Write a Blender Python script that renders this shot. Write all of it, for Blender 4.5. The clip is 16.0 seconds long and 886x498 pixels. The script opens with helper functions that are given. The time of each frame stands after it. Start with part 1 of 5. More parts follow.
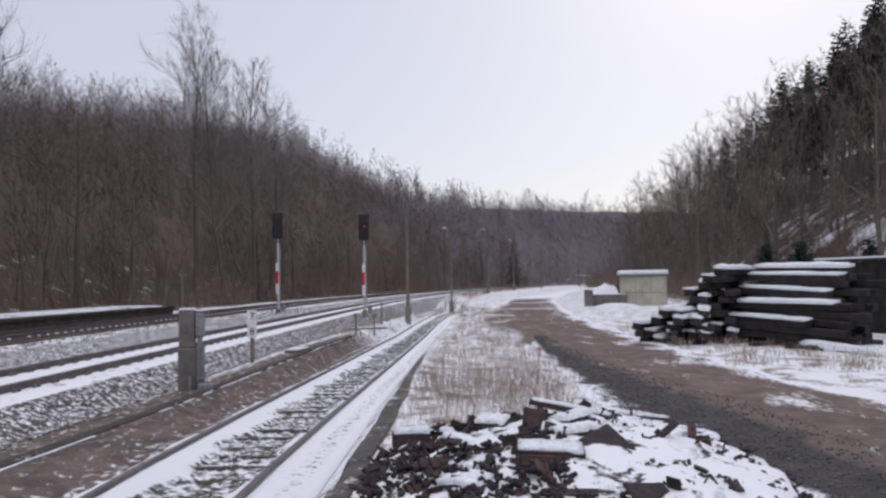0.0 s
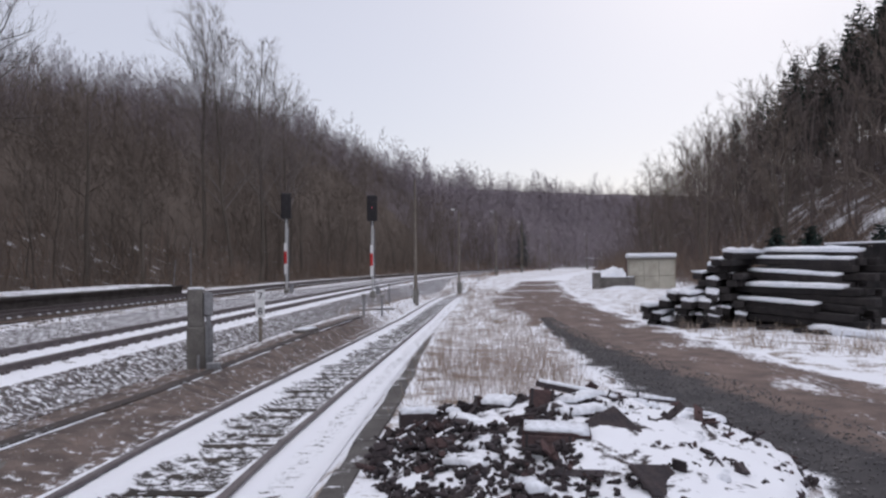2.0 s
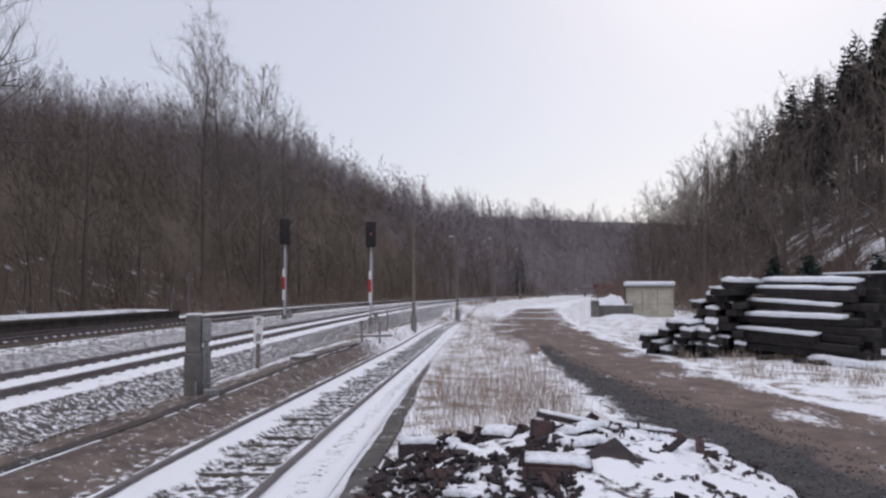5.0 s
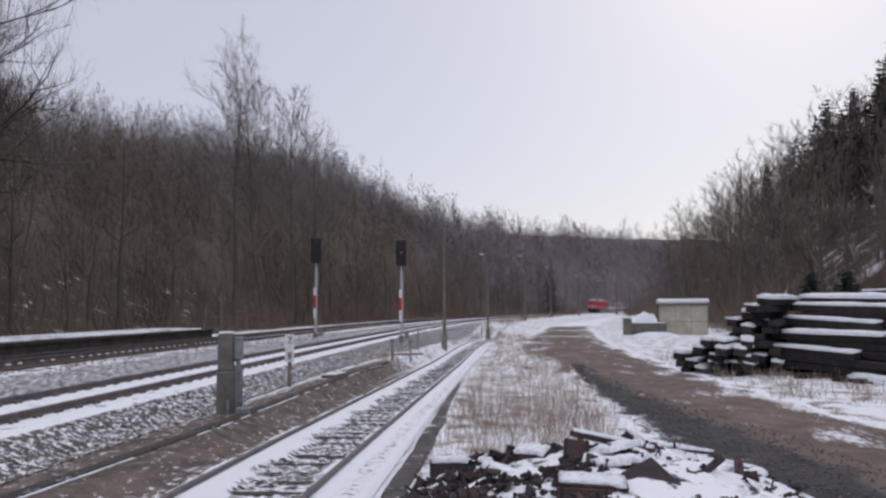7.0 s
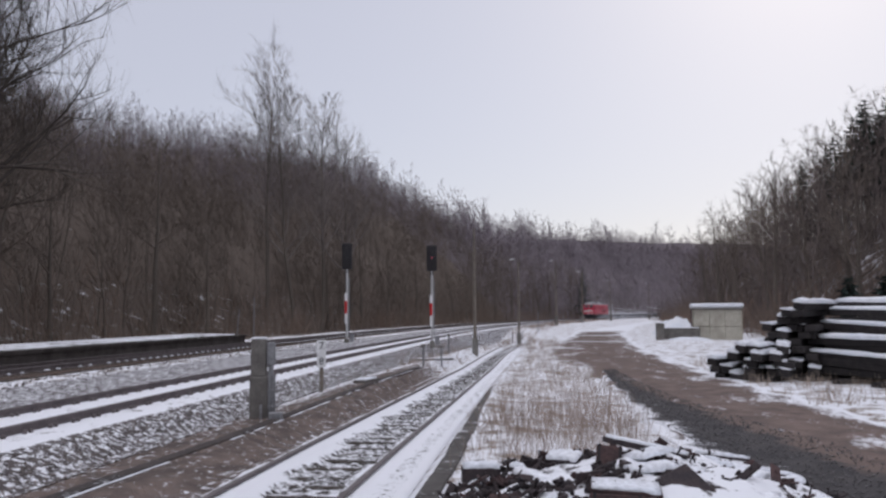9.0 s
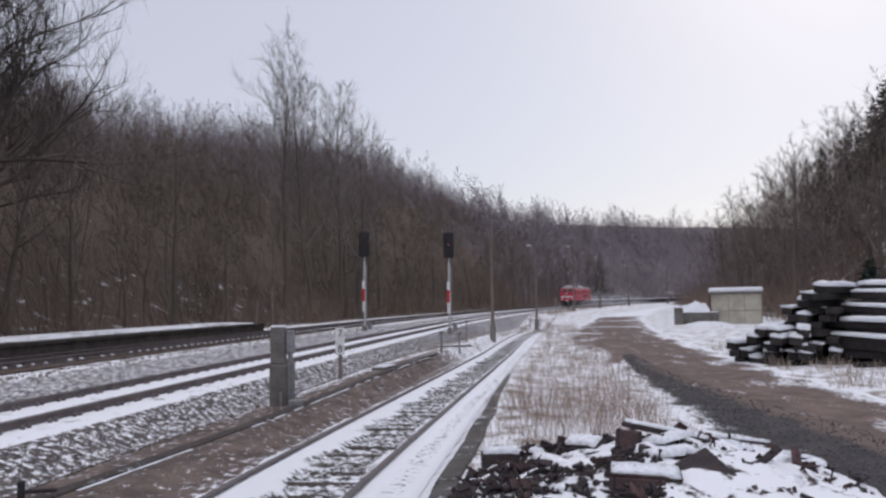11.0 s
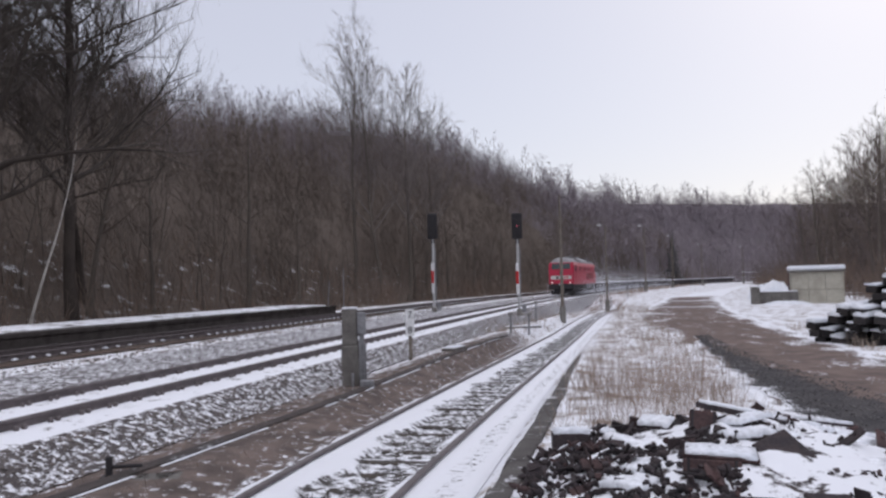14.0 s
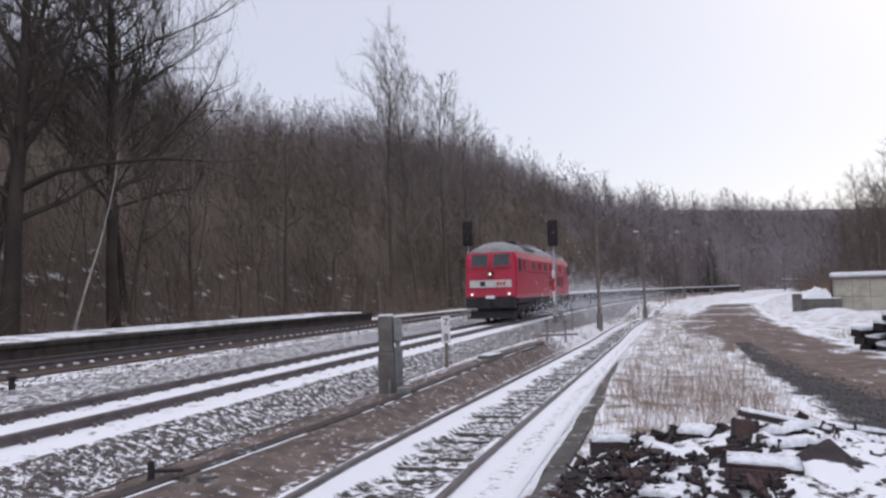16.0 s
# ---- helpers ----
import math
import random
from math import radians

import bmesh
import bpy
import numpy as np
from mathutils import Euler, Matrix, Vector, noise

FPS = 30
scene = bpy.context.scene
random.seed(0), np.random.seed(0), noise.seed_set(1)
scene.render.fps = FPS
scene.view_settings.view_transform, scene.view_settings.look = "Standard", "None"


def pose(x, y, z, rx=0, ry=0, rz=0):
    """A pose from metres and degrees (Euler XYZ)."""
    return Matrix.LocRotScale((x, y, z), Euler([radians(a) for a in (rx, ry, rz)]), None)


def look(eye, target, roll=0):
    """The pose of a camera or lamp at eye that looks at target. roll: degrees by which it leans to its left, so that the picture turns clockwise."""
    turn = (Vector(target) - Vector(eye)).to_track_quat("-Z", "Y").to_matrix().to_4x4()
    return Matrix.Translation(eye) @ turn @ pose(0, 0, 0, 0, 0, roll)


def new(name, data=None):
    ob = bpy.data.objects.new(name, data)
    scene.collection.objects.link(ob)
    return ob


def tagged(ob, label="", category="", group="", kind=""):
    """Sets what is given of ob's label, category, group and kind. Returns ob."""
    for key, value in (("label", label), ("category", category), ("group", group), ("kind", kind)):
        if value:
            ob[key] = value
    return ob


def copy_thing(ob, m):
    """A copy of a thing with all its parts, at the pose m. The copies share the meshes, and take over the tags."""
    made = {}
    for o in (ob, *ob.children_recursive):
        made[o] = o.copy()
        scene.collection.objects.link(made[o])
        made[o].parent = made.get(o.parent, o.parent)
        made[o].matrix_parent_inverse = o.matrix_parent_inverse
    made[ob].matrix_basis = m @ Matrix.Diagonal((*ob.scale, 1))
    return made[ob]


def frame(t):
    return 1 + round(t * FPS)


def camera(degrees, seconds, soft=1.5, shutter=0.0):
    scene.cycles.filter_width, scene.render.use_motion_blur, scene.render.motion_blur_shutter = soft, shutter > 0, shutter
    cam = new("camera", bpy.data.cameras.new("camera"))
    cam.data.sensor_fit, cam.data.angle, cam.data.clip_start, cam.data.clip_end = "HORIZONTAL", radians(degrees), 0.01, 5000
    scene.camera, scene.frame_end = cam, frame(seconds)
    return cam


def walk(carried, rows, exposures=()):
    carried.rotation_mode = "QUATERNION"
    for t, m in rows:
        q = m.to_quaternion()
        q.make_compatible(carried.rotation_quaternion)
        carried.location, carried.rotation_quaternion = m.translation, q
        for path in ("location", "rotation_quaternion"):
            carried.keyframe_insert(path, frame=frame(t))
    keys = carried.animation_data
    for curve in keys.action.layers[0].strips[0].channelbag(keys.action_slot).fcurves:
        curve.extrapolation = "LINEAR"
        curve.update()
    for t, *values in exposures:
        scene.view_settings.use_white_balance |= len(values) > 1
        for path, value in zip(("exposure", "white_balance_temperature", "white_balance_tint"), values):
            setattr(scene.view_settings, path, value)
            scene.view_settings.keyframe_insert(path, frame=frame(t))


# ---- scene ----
EYE = 1.57
cam = camera(58.0, 16.0, soft=2.5)
ROWS = [
    (0.0, 0.000, -0.000, 0.000, 2.35, 1.0, 1.84),
    (0.5, -0.008, -0.001, -0.001, 2.22, 0.76, 2.0),
    (1.0, -0.011, 0.005, -0.008, 2.01, 0.51, 2.28),
    (1.5, -0.001, 0.008, -0.008, 1.58, 0.41, 2.52),
    (2.0, 0.003, 0.012, -0.006, 1.04, 0.56, 2.41),
    (2.5, -0.007, 0.015, 0.002, 0.97, 0.57, 2.38),
    (3.0, -0.008, 0.018, 0.006, 1.21, 0.37, 2.29),
    (3.5, -0.006, 0.018, 0.006, 1.78, 0.27, 2.36),
    (4.0, -0.020, 0.006, 0.010, 2.22, 0.14, 2.2),
    (6.5, -0.029, 0.015, 0.022, 3.91, 0.3, 3.13),
    (7.0, -0.034, 0.046, 0.009, 4.24, 0.31, 4.43),
    (7.5, -0.034, 0.042, 0.009, 4.51, 0.63, 5.24),
    (8.0, -0.041, 0.021, 0.013, 4.63, 0.66, 5.86),
    (8.5, -0.042, 0.043, 0.008, 4.56, 0.52, 6.31),
    (9.0, -0.036, 0.038, 0.009, 4.63, 0.44, 6.62),
    (11.5, -0.041, 0.028, 0.003, 3.46, 1.18, 8.38),
    (12.0, -0.041, 0.043, -0.001, 3.3, 1.3, 9.1),
    (12.5, -0.040, 0.037, -0.000, 3.16, 1.39, 10.05),
    (13.0, -0.040, 0.039, -0.006, 2.92, 1.39, 10.83),
    (13.5, -0.035, 0.026, -0.001, 2.65, 1.46, 11.67),
    (14.0, -0.034, 0.040, -0.007, 2.51, 1.5, 12.8),
    (14.5, -0.034, 0.005, 0.001, 2.73, 1.39, 13.62),
    (15.0, -0.034, 0.008, 0.001, 2.87, 1.48, 14.32),
    (15.5, -0.037, 0.025, -0.008, 3.05, 1.51, 14.87),
    (16.0, -0.045, 0.026, -0.011, 3.1, 1.56, 15.33),
]
walk(cam, [(t, pose(x, y, EYE + z, 90 + pitch, roll, yaw)) for t, x, y, z, pitch, roll, yaw in ROWS],
     [(0.0, 0.0), (4.2, 0.0), (7.0, -0.12), (9.2, -0.12), (12.0, 0.0), (14.0, 0.03), (16.0, 0.13)])

# ---- light: a bright overcast winter sky ----
world = bpy.data.worlds.new("overcast_sky")
scene.world = world
world.use_nodes = True
wn, wl = world.node_tree.nodes, world.node_tree.links
wn.clear()
sky = wn.new("ShaderNodeTexSky")
sky.sky_type, sky.sun_disc, sky.sun_elevation, sky.sun_rotation = "NISHITA", False, radians(32), radians(20)
sky_dim = wn.new("ShaderNodeBackground")
sky_dim.inputs["Strength"].default_value = 0.03
cloud = wn.new("ShaderNodeBackground")
cloud.inputs["Color"].default_value = (0.875, 0.865, 0.99, 1)
cloud.inputs["Strength"].default_value = 0.58
both = wn.new("ShaderNodeAddShader")
wout = wn.new("ShaderNodeOutputWorld")
wl.new(sky.outputs[0], sky_dim.inputs["Color"])
wl.new(sky_dim.outputs[0], both.inputs[0])
wl.new(cloud.outputs[0], both.inputs[1])
wl.new(both.outputs[0], wout.inputs["Surface"])
sun = new("sun", bpy.data.lights.new("sun", "SUN"))
sun.data.energy, sun.data.angle, sun.data.color = 1.05, radians(100), (0.97, 0.96, 1.0)
sun.matrix_world = look((0, 0, 60), (6, 22, 0))

# ---- materials ----


def mat(name, col, col2=None, rough=0.8, scale=6.0, metal=0.0, bump=0.3, fine=60.0, spec=0.3, detail=6.0, island=0.0):
    """A surface of two tones mixed by a coarse noise, with a finer grain and relief."""
    m = bpy.data.materials.new(name)
    m.use_nodes = True
    n, l = m.node_tree.nodes, m.node_tree.links
    b = n["Principled BSDF"]
    b.inputs["Roughness"].default_value, b.inputs["Metallic"].default_value = rough, metal
    b.inputs["Specular IOR Level"].default_value = spec
    col2 = col2 or tuple(c * 0.7 for c in col)
    tc = n.new("ShaderNodeNewGeometry")
    big = n.new("ShaderNodeTexNoise")
    big.inputs["Scale"].default_value, big.inputs["Detail"].default_value = scale, detail
    small = n.new("ShaderNodeTexNoise")
    small.inputs["Scale"].default_value, small.inputs["Detail"].default_value = fine, 4
    l.new(tc.outputs["Position"], big.inputs["Vector"])
    l.new(tc.outputs["Position"], small.inputs["Vector"])
    ramp = n.new("ShaderNodeMapRange")
    ramp.inputs["From Min"].default_value, ramp.inputs["From Max"].default_value = 0.35, 0.65
    l.new(big.outputs["Fac"], ramp.inputs["Value"])
    mx = n.new("ShaderNodeMix")
    mx.data_type = "RGBA"
    mx.inputs["A"].default_value, mx.inputs["B"].default_value = (*col, 1), (*col2, 1)
    l.new(ramp.outputs[0], mx.inputs["Factor"])
    gr = n.new("ShaderNodeMapRange")
    gr.inputs["From Min"].default_value, gr.inputs["From Max"].default_value = 0.3, 0.7
    gr.inputs["To Min"].default_value, gr.inputs["To Max"].default_value = 0.78, 1.15
    l.new(small.outputs["Fac"], gr.inputs["Value"])
    last = gr.outputs[0]
    if island:
        oi = n.new("ShaderNodeObjectInfo")
        ad = n.new("ShaderNodeMath")
        ad.operation = "ADD"
        fr = n.new("ShaderNodeMath")
        fr.operation = "FRACT"
        l.new(oi.outputs["Random"], ad.inputs[0])
        l.new(tc.outputs["Random Per Island"], ad.inputs[1])
        l.new(ad.outputs[0], fr.inputs[0])
        rr = n.new("ShaderNodeMapRange")
        rr.inputs["To Min"].default_value, rr.inputs["To Max"].default_value = 1 - island, 1 + island
        l.new(fr.outputs[0], rr.inputs["Value"])
        mu = n.new("ShaderNodeMath")
        mu.operation = "MULTIPLY"
        l.new(last, mu.inputs[0])
        l.new(rr.outputs[0], mu.inputs[1])
        last = mu.outputs[0]
    sc = n.new("ShaderNodeVectorMath")
    sc.operation = "SCALE"
    l.new(mx.outputs["Result"], sc.inputs[0])
    l.new(last, sc.inputs["Scale"])
    l.new(sc.outputs[0], b.inputs["Base Color"])
    if bump:
        bp = n.new("ShaderNodeBump")
        bp.inputs["Strength"].default_value, bp.inputs["Distance"].default_value = bump, 0.02
        l.new(small.outputs["Fac"], bp.inputs["Height"])
        l.new(bp.outputs[0], b.inputs["Normal"])
    return m


SNOW = (0.84, 0.85, 0.89)


def snow_mix(name, dirt, dirt2, lo, hi, scale, fine, edge=0.0, stretch=(1, 1, 1), bump=0.5):
    """Bare ground or stones that show through thin snow. edge: how much snow creeps in from the strip's borders (attribute across)."""
    m = mat(name, dirt, dirt2, 0.9, 2.5, 0, 0, 45.0, 0.2)
    n, l = m.node_tree.nodes, m.node_tree.links
    b = n["Principled BSDF"]
    base = b.inputs["Base Color"].links[0].from_socket
    geo = n.new("ShaderNodeNewGeometry")
    mp = n.new("ShaderNodeVectorMath")
    mp.operation = "MULTIPLY"
    mp.inputs[1].default_value = stretch
    l.new(geo.outputs["Position"], mp.inputs[0])
    a = n.new("ShaderNodeTexNoise")
    a.inputs["Scale"].default_value, a.inputs["Detail"].default_value = scale, 5
    c = n.new("ShaderNodeTexNoise")
    c.inputs["Scale"].default_value, c.inputs["Detail"].default_value, c.inputs["Roughness"].default_value = fine, 4, 0.65
    l.new(mp.outputs[0], a.inputs["Vector"])
    l.new(mp.outputs[0], c.inputs["Vector"])
    mean = n.new("ShaderNodeMath")
    mean.operation = "MULTIPLY_ADD"
    mean.inputs[1].default_value = 0.6
    l.new(a.outputs["Fac"], mean.inputs[0])
    half = n.new("ShaderNodeMath")
    half.operation = "MULTIPLY"
    half.inputs[1].default_value = 0.4
    l.new(c.outputs["Fac"], half.inputs[0])
    l.new(half.outputs[0], mean.inputs[2])
    last = mean.outputs[0]
    if edge:
        at = n.new("ShaderNodeAttribute")
        at.attribute_name = "across"
        pw = n.new("ShaderNodeMath")
        pw.operation = "POWER"
        pw.inputs[1].default_value = 4.0
        l.new(at.outputs["Fac"], pw.inputs[0])
        ma = n.new("ShaderNodeMath")
        ma.operation = "MULTIPLY_ADD"
        ma.inputs[1].default_value = edge
        l.new(pw.outputs[0], ma.inputs[0])
        l.new(last, ma.inputs[2])
        last = ma.outputs[0]
    r = n.new("ShaderNodeMapRange")
    r.inputs["From Min"].default_value, r.inputs["From Max"].default_value = lo, hi
    l.new(last, r.inputs["Value"])
    mx = n.new("ShaderNodeMix")
    mx.data_type = "RGBA"
    mx.inputs["B"].default_value = (*SNOW, 1)
    l.new(r.outputs[0], mx.inputs["Factor"])
    l.new(base, mx.inputs["A"])
    l.new(mx.outputs["Result"], b.inputs["Base Color"])
    bp = n.new("ShaderNodeBump")
    bp.inputs["Strength"].default_value, bp.inputs["Distance"].default_value = bump, 0.04
    l.new(last, bp.inputs["Height"])
    l.new(bp.outputs[0], b.inputs["Normal"])
    return m


M_SNOW = mat("snow", SNOW, (0.74, 0.77, 0.83), 0.75, 1.2, 0, 0.4, 22.0, 0.3)
M_FIELD = snow_mix("snowy_field", (0.2, 0.155, 0.125), (0.28, 0.22, 0.17), 0.405, 0.49, 2.0, 16, 0, (1, 1, 1), 0.8)
M_LITTER = snow_mix("leaf_litter_with_snow", (0.15, 0.118, 0.096), (0.11, 0.088, 0.074), 0.64, 0.72, 0.6, 4.0)
M_LITTER_FOOT = snow_mix("leaf_litter_at_the_foot", (0.13, 0.10, 0.082), (0.095, 0.075, 0.062), 0.57, 0.66, 0.8, 5.0)
# Litter for slopes past 185 m, its colour lightened to stand in for haze.
M_LITTER_FAR = mat("haze_greyed_litter", (0.18, 0.155, 0.165), (0.145, 0.125, 0.133), 0.95, 0.1, 0, 0, 3, 0.1)
M_LITTER_EAST = snow_mix("snowy_leaf_litter", (0.11, 0.075, 0.055), (0.08, 0.056, 0.044), 0.50, 0.62, 0.35, 3.0)
M_ROAD = snow_mix("wet_earth_road", (0.205, 0.152, 0.133), (0.125, 0.096, 0.086), 0.565, 0.67, 1.7, 16, 0.28, (1, 0.35, 1))
M_GRAVEL = snow_mix("dark_gravel", (0.052, 0.049, 0.052), (0.085, 0.079, 0.08), 0.605, 0.72, 2.2, 30, 0.33)
def earth_edge(m, col):
    """Earth trodden into a strip from one side (attribute earthy), in blotches."""
    n, l = m.node_tree.nodes, m.node_tree.links
    b = n["Principled BSDF"]
    below = b.inputs["Base Color"].links[0].from_socket
    geo = n.new("ShaderNodeNewGeometry")
    ns = n.new("ShaderNodeTexNoise")
    ns.inputs["Scale"].default_value, ns.inputs["Detail"].default_value, ns.inputs["Roughness"].default_value = 2.2, 7, 0.65
    l.new(geo.outputs["Position"], ns.inputs["Vector"])
    at = n.new("ShaderNodeAttribute")
    at.attribute_name = "earthy"
    ad = n.new("ShaderNodeMath")
    ad.operation = "MULTIPLY_ADD"
    ad.inputs[1].default_value = 0.6
    l.new(at.outputs["Fac"], ad.inputs[0])
    l.new(ns.outputs["Fac"], ad.inputs[2])
    r = n.new("ShaderNodeMapRange")
    r.inputs["From Min"].default_value, r.inputs["From Max"].default_value = 0.72, 0.95
    l.new(ad.outputs[0], r.inputs["Value"])
    mx = n.new("ShaderNodeMix")
    mx.data_type = "RGBA"
    mx.inputs["B"].default_value = (*col, 1)
    l.new(r.outputs[0], mx.inputs["Factor"])
    l.new(below, mx.inputs["A"])
    l.new(mx.outputs["Result"], b.inputs["Base Color"])


earth_edge(M_GRAVEL, (0.17, 0.128, 0.112))
M_PATH = snow_mix("brown_cinder_path", (0.185, 0.143, 0.126), (0.095, 0.076, 0.069), 0.585, 0.63, 9.0, 60, 0.13, (1, 0.7, 1), 0.6)
M_BALLAST = snow_mix("ballast_with_snow", (0.085, 0.074, 0.074), (0.135, 0.118, 0.115), 0.492, 0.55, 9.0, 34, 0, (1, 1, 1), 0.7)
M_BEDSNOW = snow_mix("snow_on_track_bed", (0.10, 0.088, 0.08), (0.15, 0.13, 0.12), 0.34, 0.42, 2.6, 13)
M_SIDEBED = snow_mix("cinder_bed_with_snow", (0.095, 0.085, 0.08), (0.06, 0.054, 0.052), 0.48, 0.53, 8.0, 44, 0.22, (1, 1.5, 1), 0.6)
M_BROWNBED = snow_mix("rusty_ballast", (0.07, 0.05, 0.042), (0.11, 0.08, 0.065), 0.62, 0.7, 3.0, 14)
M_RAIL = mat("rusty_rail_steel", (0.175, 0.15, 0.15), (0.125, 0.107, 0.108), 0.6, 4, 0.2, 0.2)
M_SLEEPER = mat("dark_sleeper", (0.045, 0.038, 0.033), (0.075, 0.062, 0.052), 0.85, 5, 0, 0.6, 40, island=0.35)
M_CONCRETE = mat("weathered_concrete", (0.24, 0.23, 0.21), (0.15, 0.14, 0.13), 0.9, 3, 0, 0.5, 40, 0.2)
M_CONCRETE_PALE = mat("pale_concrete_panel", (0.50, 0.475, 0.40), (0.36, 0.335, 0.28), 0.9, 1.6, 0, 0.4, 30, 0.2)
M_BARK = mat("bare_bark", (0.165, 0.142, 0.122), (0.125, 0.107, 0.093), 0.95, 0.2, 0, 0.3, 9, 0.1, island=0.15)
M_TWIG = mat("bare_twigs", (0.20, 0.165, 0.142), (0.145, 0.12, 0.104), 0.95, 0.06, 0, 0, 3, 0.1, island=0.16)
# Ridge and crest twigs have a purplish haze tint painted in.
M_TWIG_RIDGE = mat("haze_purplish_twigs", (0.30, 0.265, 0.285), (0.235, 0.205, 0.22), 0.95, 0.06, 0, 0, 3, 0.1, island=0.16)
# Far twigs are paler and greyer: distance haze put into the base colour.
M_TWIG_FAR = mat("haze_grey_twigs", (0.31, 0.272, 0.295), (0.27, 0.237, 0.26), 0.95, 0.04, 0, 0, 3, 0.1, island=0.12)
M_TWIG_EAST = mat("dark_brown_twigs", (0.19, 0.158, 0.148), (0.135, 0.112, 0.106), 0.95, 0.06, 0, 0, 3, 0.1, island=0.16)
M_TWIG_RED = mat("reddish_brown_undergrowth", (0.25, 0.185, 0.15), (0.185, 0.145, 0.12), 0.95, 0.12, 0, 0, 5, 0.1, island=0.2)
M_TWIG_OLD = mat("dark_twigs_of_old_trees", (0.105, 0.09, 0.08), (0.075, 0.065, 0.058), 0.95, 0.2, 0, 0, 5, 0.1, island=0.15)
M_TWIG_POPLAR = mat("poplar_twigs", (0.24, 0.21, 0.195), (0.18, 0.157, 0.147), 0.95, 0.2, 0, 0, 5, 0.1, island=0.15)
M_BARK_DARK = mat("dark_old_bark", (0.075, 0.062, 0.054), (0.05, 0.042, 0.038), 0.95, 0.6, 0, 0.5, 14, 0.1)
M_BIRCH = mat("birch_bark", (0.72, 0.69, 0.64), (0.45, 0.42, 0.39), 0.85, 3, 0, 0.3, 20, 0.2)
M_NEEDLE = mat("conifer_needles", (0.046, 0.062, 0.056), (0.03, 0.043, 0.038), 0.9, 0.8, 0, 0, 8, 0.1, island=0.3)
M_STRAW = mat("dry_grass", (0.40, 0.33, 0.275), (0.30, 0.24, 0.195), 0.9, 1.5, 0, 0, 12, 0.1, island=0.4)
M_STALK = mat("dry_reddish_stalks", (0.27, 0.205, 0.17), (0.35, 0.275, 0.225), 0.9, 1.5, 0, 0, 12, 0.1, island=0.4)
M_STONE = mat("ballast_stone", (0.2, 0.175, 0.165), (0.13, 0.115, 0.11), 0.9, 3, 0, 0.4, 50, 0.2, island=0.4)
M_RED = mat("red_locomotive_paint", (0.50, 0.012, 0.055), (0.40, 0.010, 0.042), 0.4, 1.5, 0, 0.02, 8, 0.5)
M_ROOF = mat("dusty_grey_roof_paint", (0.34, 0.33, 0.34), (0.25, 0.245, 0.25), 0.7, 1.6, 0, 0.1, 8)
M_BLACK = mat("sooty_black", (0.028, 0.026, 0.029), (0.042, 0.038, 0.04), 0.6, 4, 0.2, 0.1, 20)
M_WHITE = mat("white_enamel", (0.78, 0.78, 0.78), (0.66, 0.66, 0.66), 0.45, 3, 0, 0.05, 20)
M_SIGRED = mat("red_enamel", (0.55, 0.02, 0.025), (0.45, 0.018, 0.02), 0.45, 3, 0, 0.05, 20)
M_GREY = mat("galvanised_grey", (0.30, 0.30, 0.31), (0.2, 0.2, 0.21), 0.5, 4, 0.5, 0.1, 30)
M_WOOD = mat("weathered_pole_wood", (0.22, 0.19, 0.16), (0.15, 0.13, 0.11), 0.9, 4, 0, 0.3, 30)
M_RUST = mat("rust", (0.098, 0.062, 0.06), (0.058, 0.042, 0.043), 0.85, 9, 0.1, 0.4, 50, 0.2, island=0.3)
M_RUSTDARK = mat("dark_rusty_iron", (0.04, 0.034, 0.038), (0.062, 0.048, 0.049), 0.75, 9, 0.2, 0.4, 50, 0.3, island=0.4)
M_CREOSOTE = mat("creosoted_timber", (0.026, 0.023, 0.024), (0.044, 0.038, 0.037), 0.8, 6, 0, 0.5, 35, 0.3, island=0.35)
M_TIMBER = mat("bare_timber_end", (0.20, 0.12, 0.075), (0.12, 0.075, 0.05), 0.85, 8, 0, 0.4, 40, 0.2, island=0.3)
M_FENCE = mat("black_weathered_boards", (0.022, 0.021, 0.022), (0.038, 0.035, 0.034), 0.85, 3, 0, 0.4, 30, 0.2, island=0.25)
M_GLASS = mat("dark_cab_glass", (0.03, 0.04, 0.044), (0.045, 0.055, 0.06), 0.12, 2, 0, 0, 10, 0.35)


def glow(name, col, strength):
    m = bpy.data.materials.new(name)
    m.use_nodes = True
    b = m.node_tree.nodes["Principled BSDF"]
    b.inputs["Base Color"].default_value = (*col, 1)
    b.inputs["Emission Color"].default_value, b.inputs["Emission Strength"].default_value = (*col, 1), strength
    return m


M_HEADLIGHT = glow("headlight_glow", (1.0, 0.9, 0.85), 0.55)
M_REDLAMP = glow("red_signal_lamp", (0.9, 0.12, 0.2), 0.12)

# ---- mesh helpers ----


def mesh_ob(name, verts, faces, material, parent=None, smooth=False):
    me = bpy.data.meshes.new(name)
    me.from_pydata([tuple(v) for v in verts], [], [tuple(f) for f in faces])
    me.materials.append(material)
    if smooth:
        me.shade_smooth()
    ob = new(name, me)
    ob.parent = parent
    return ob


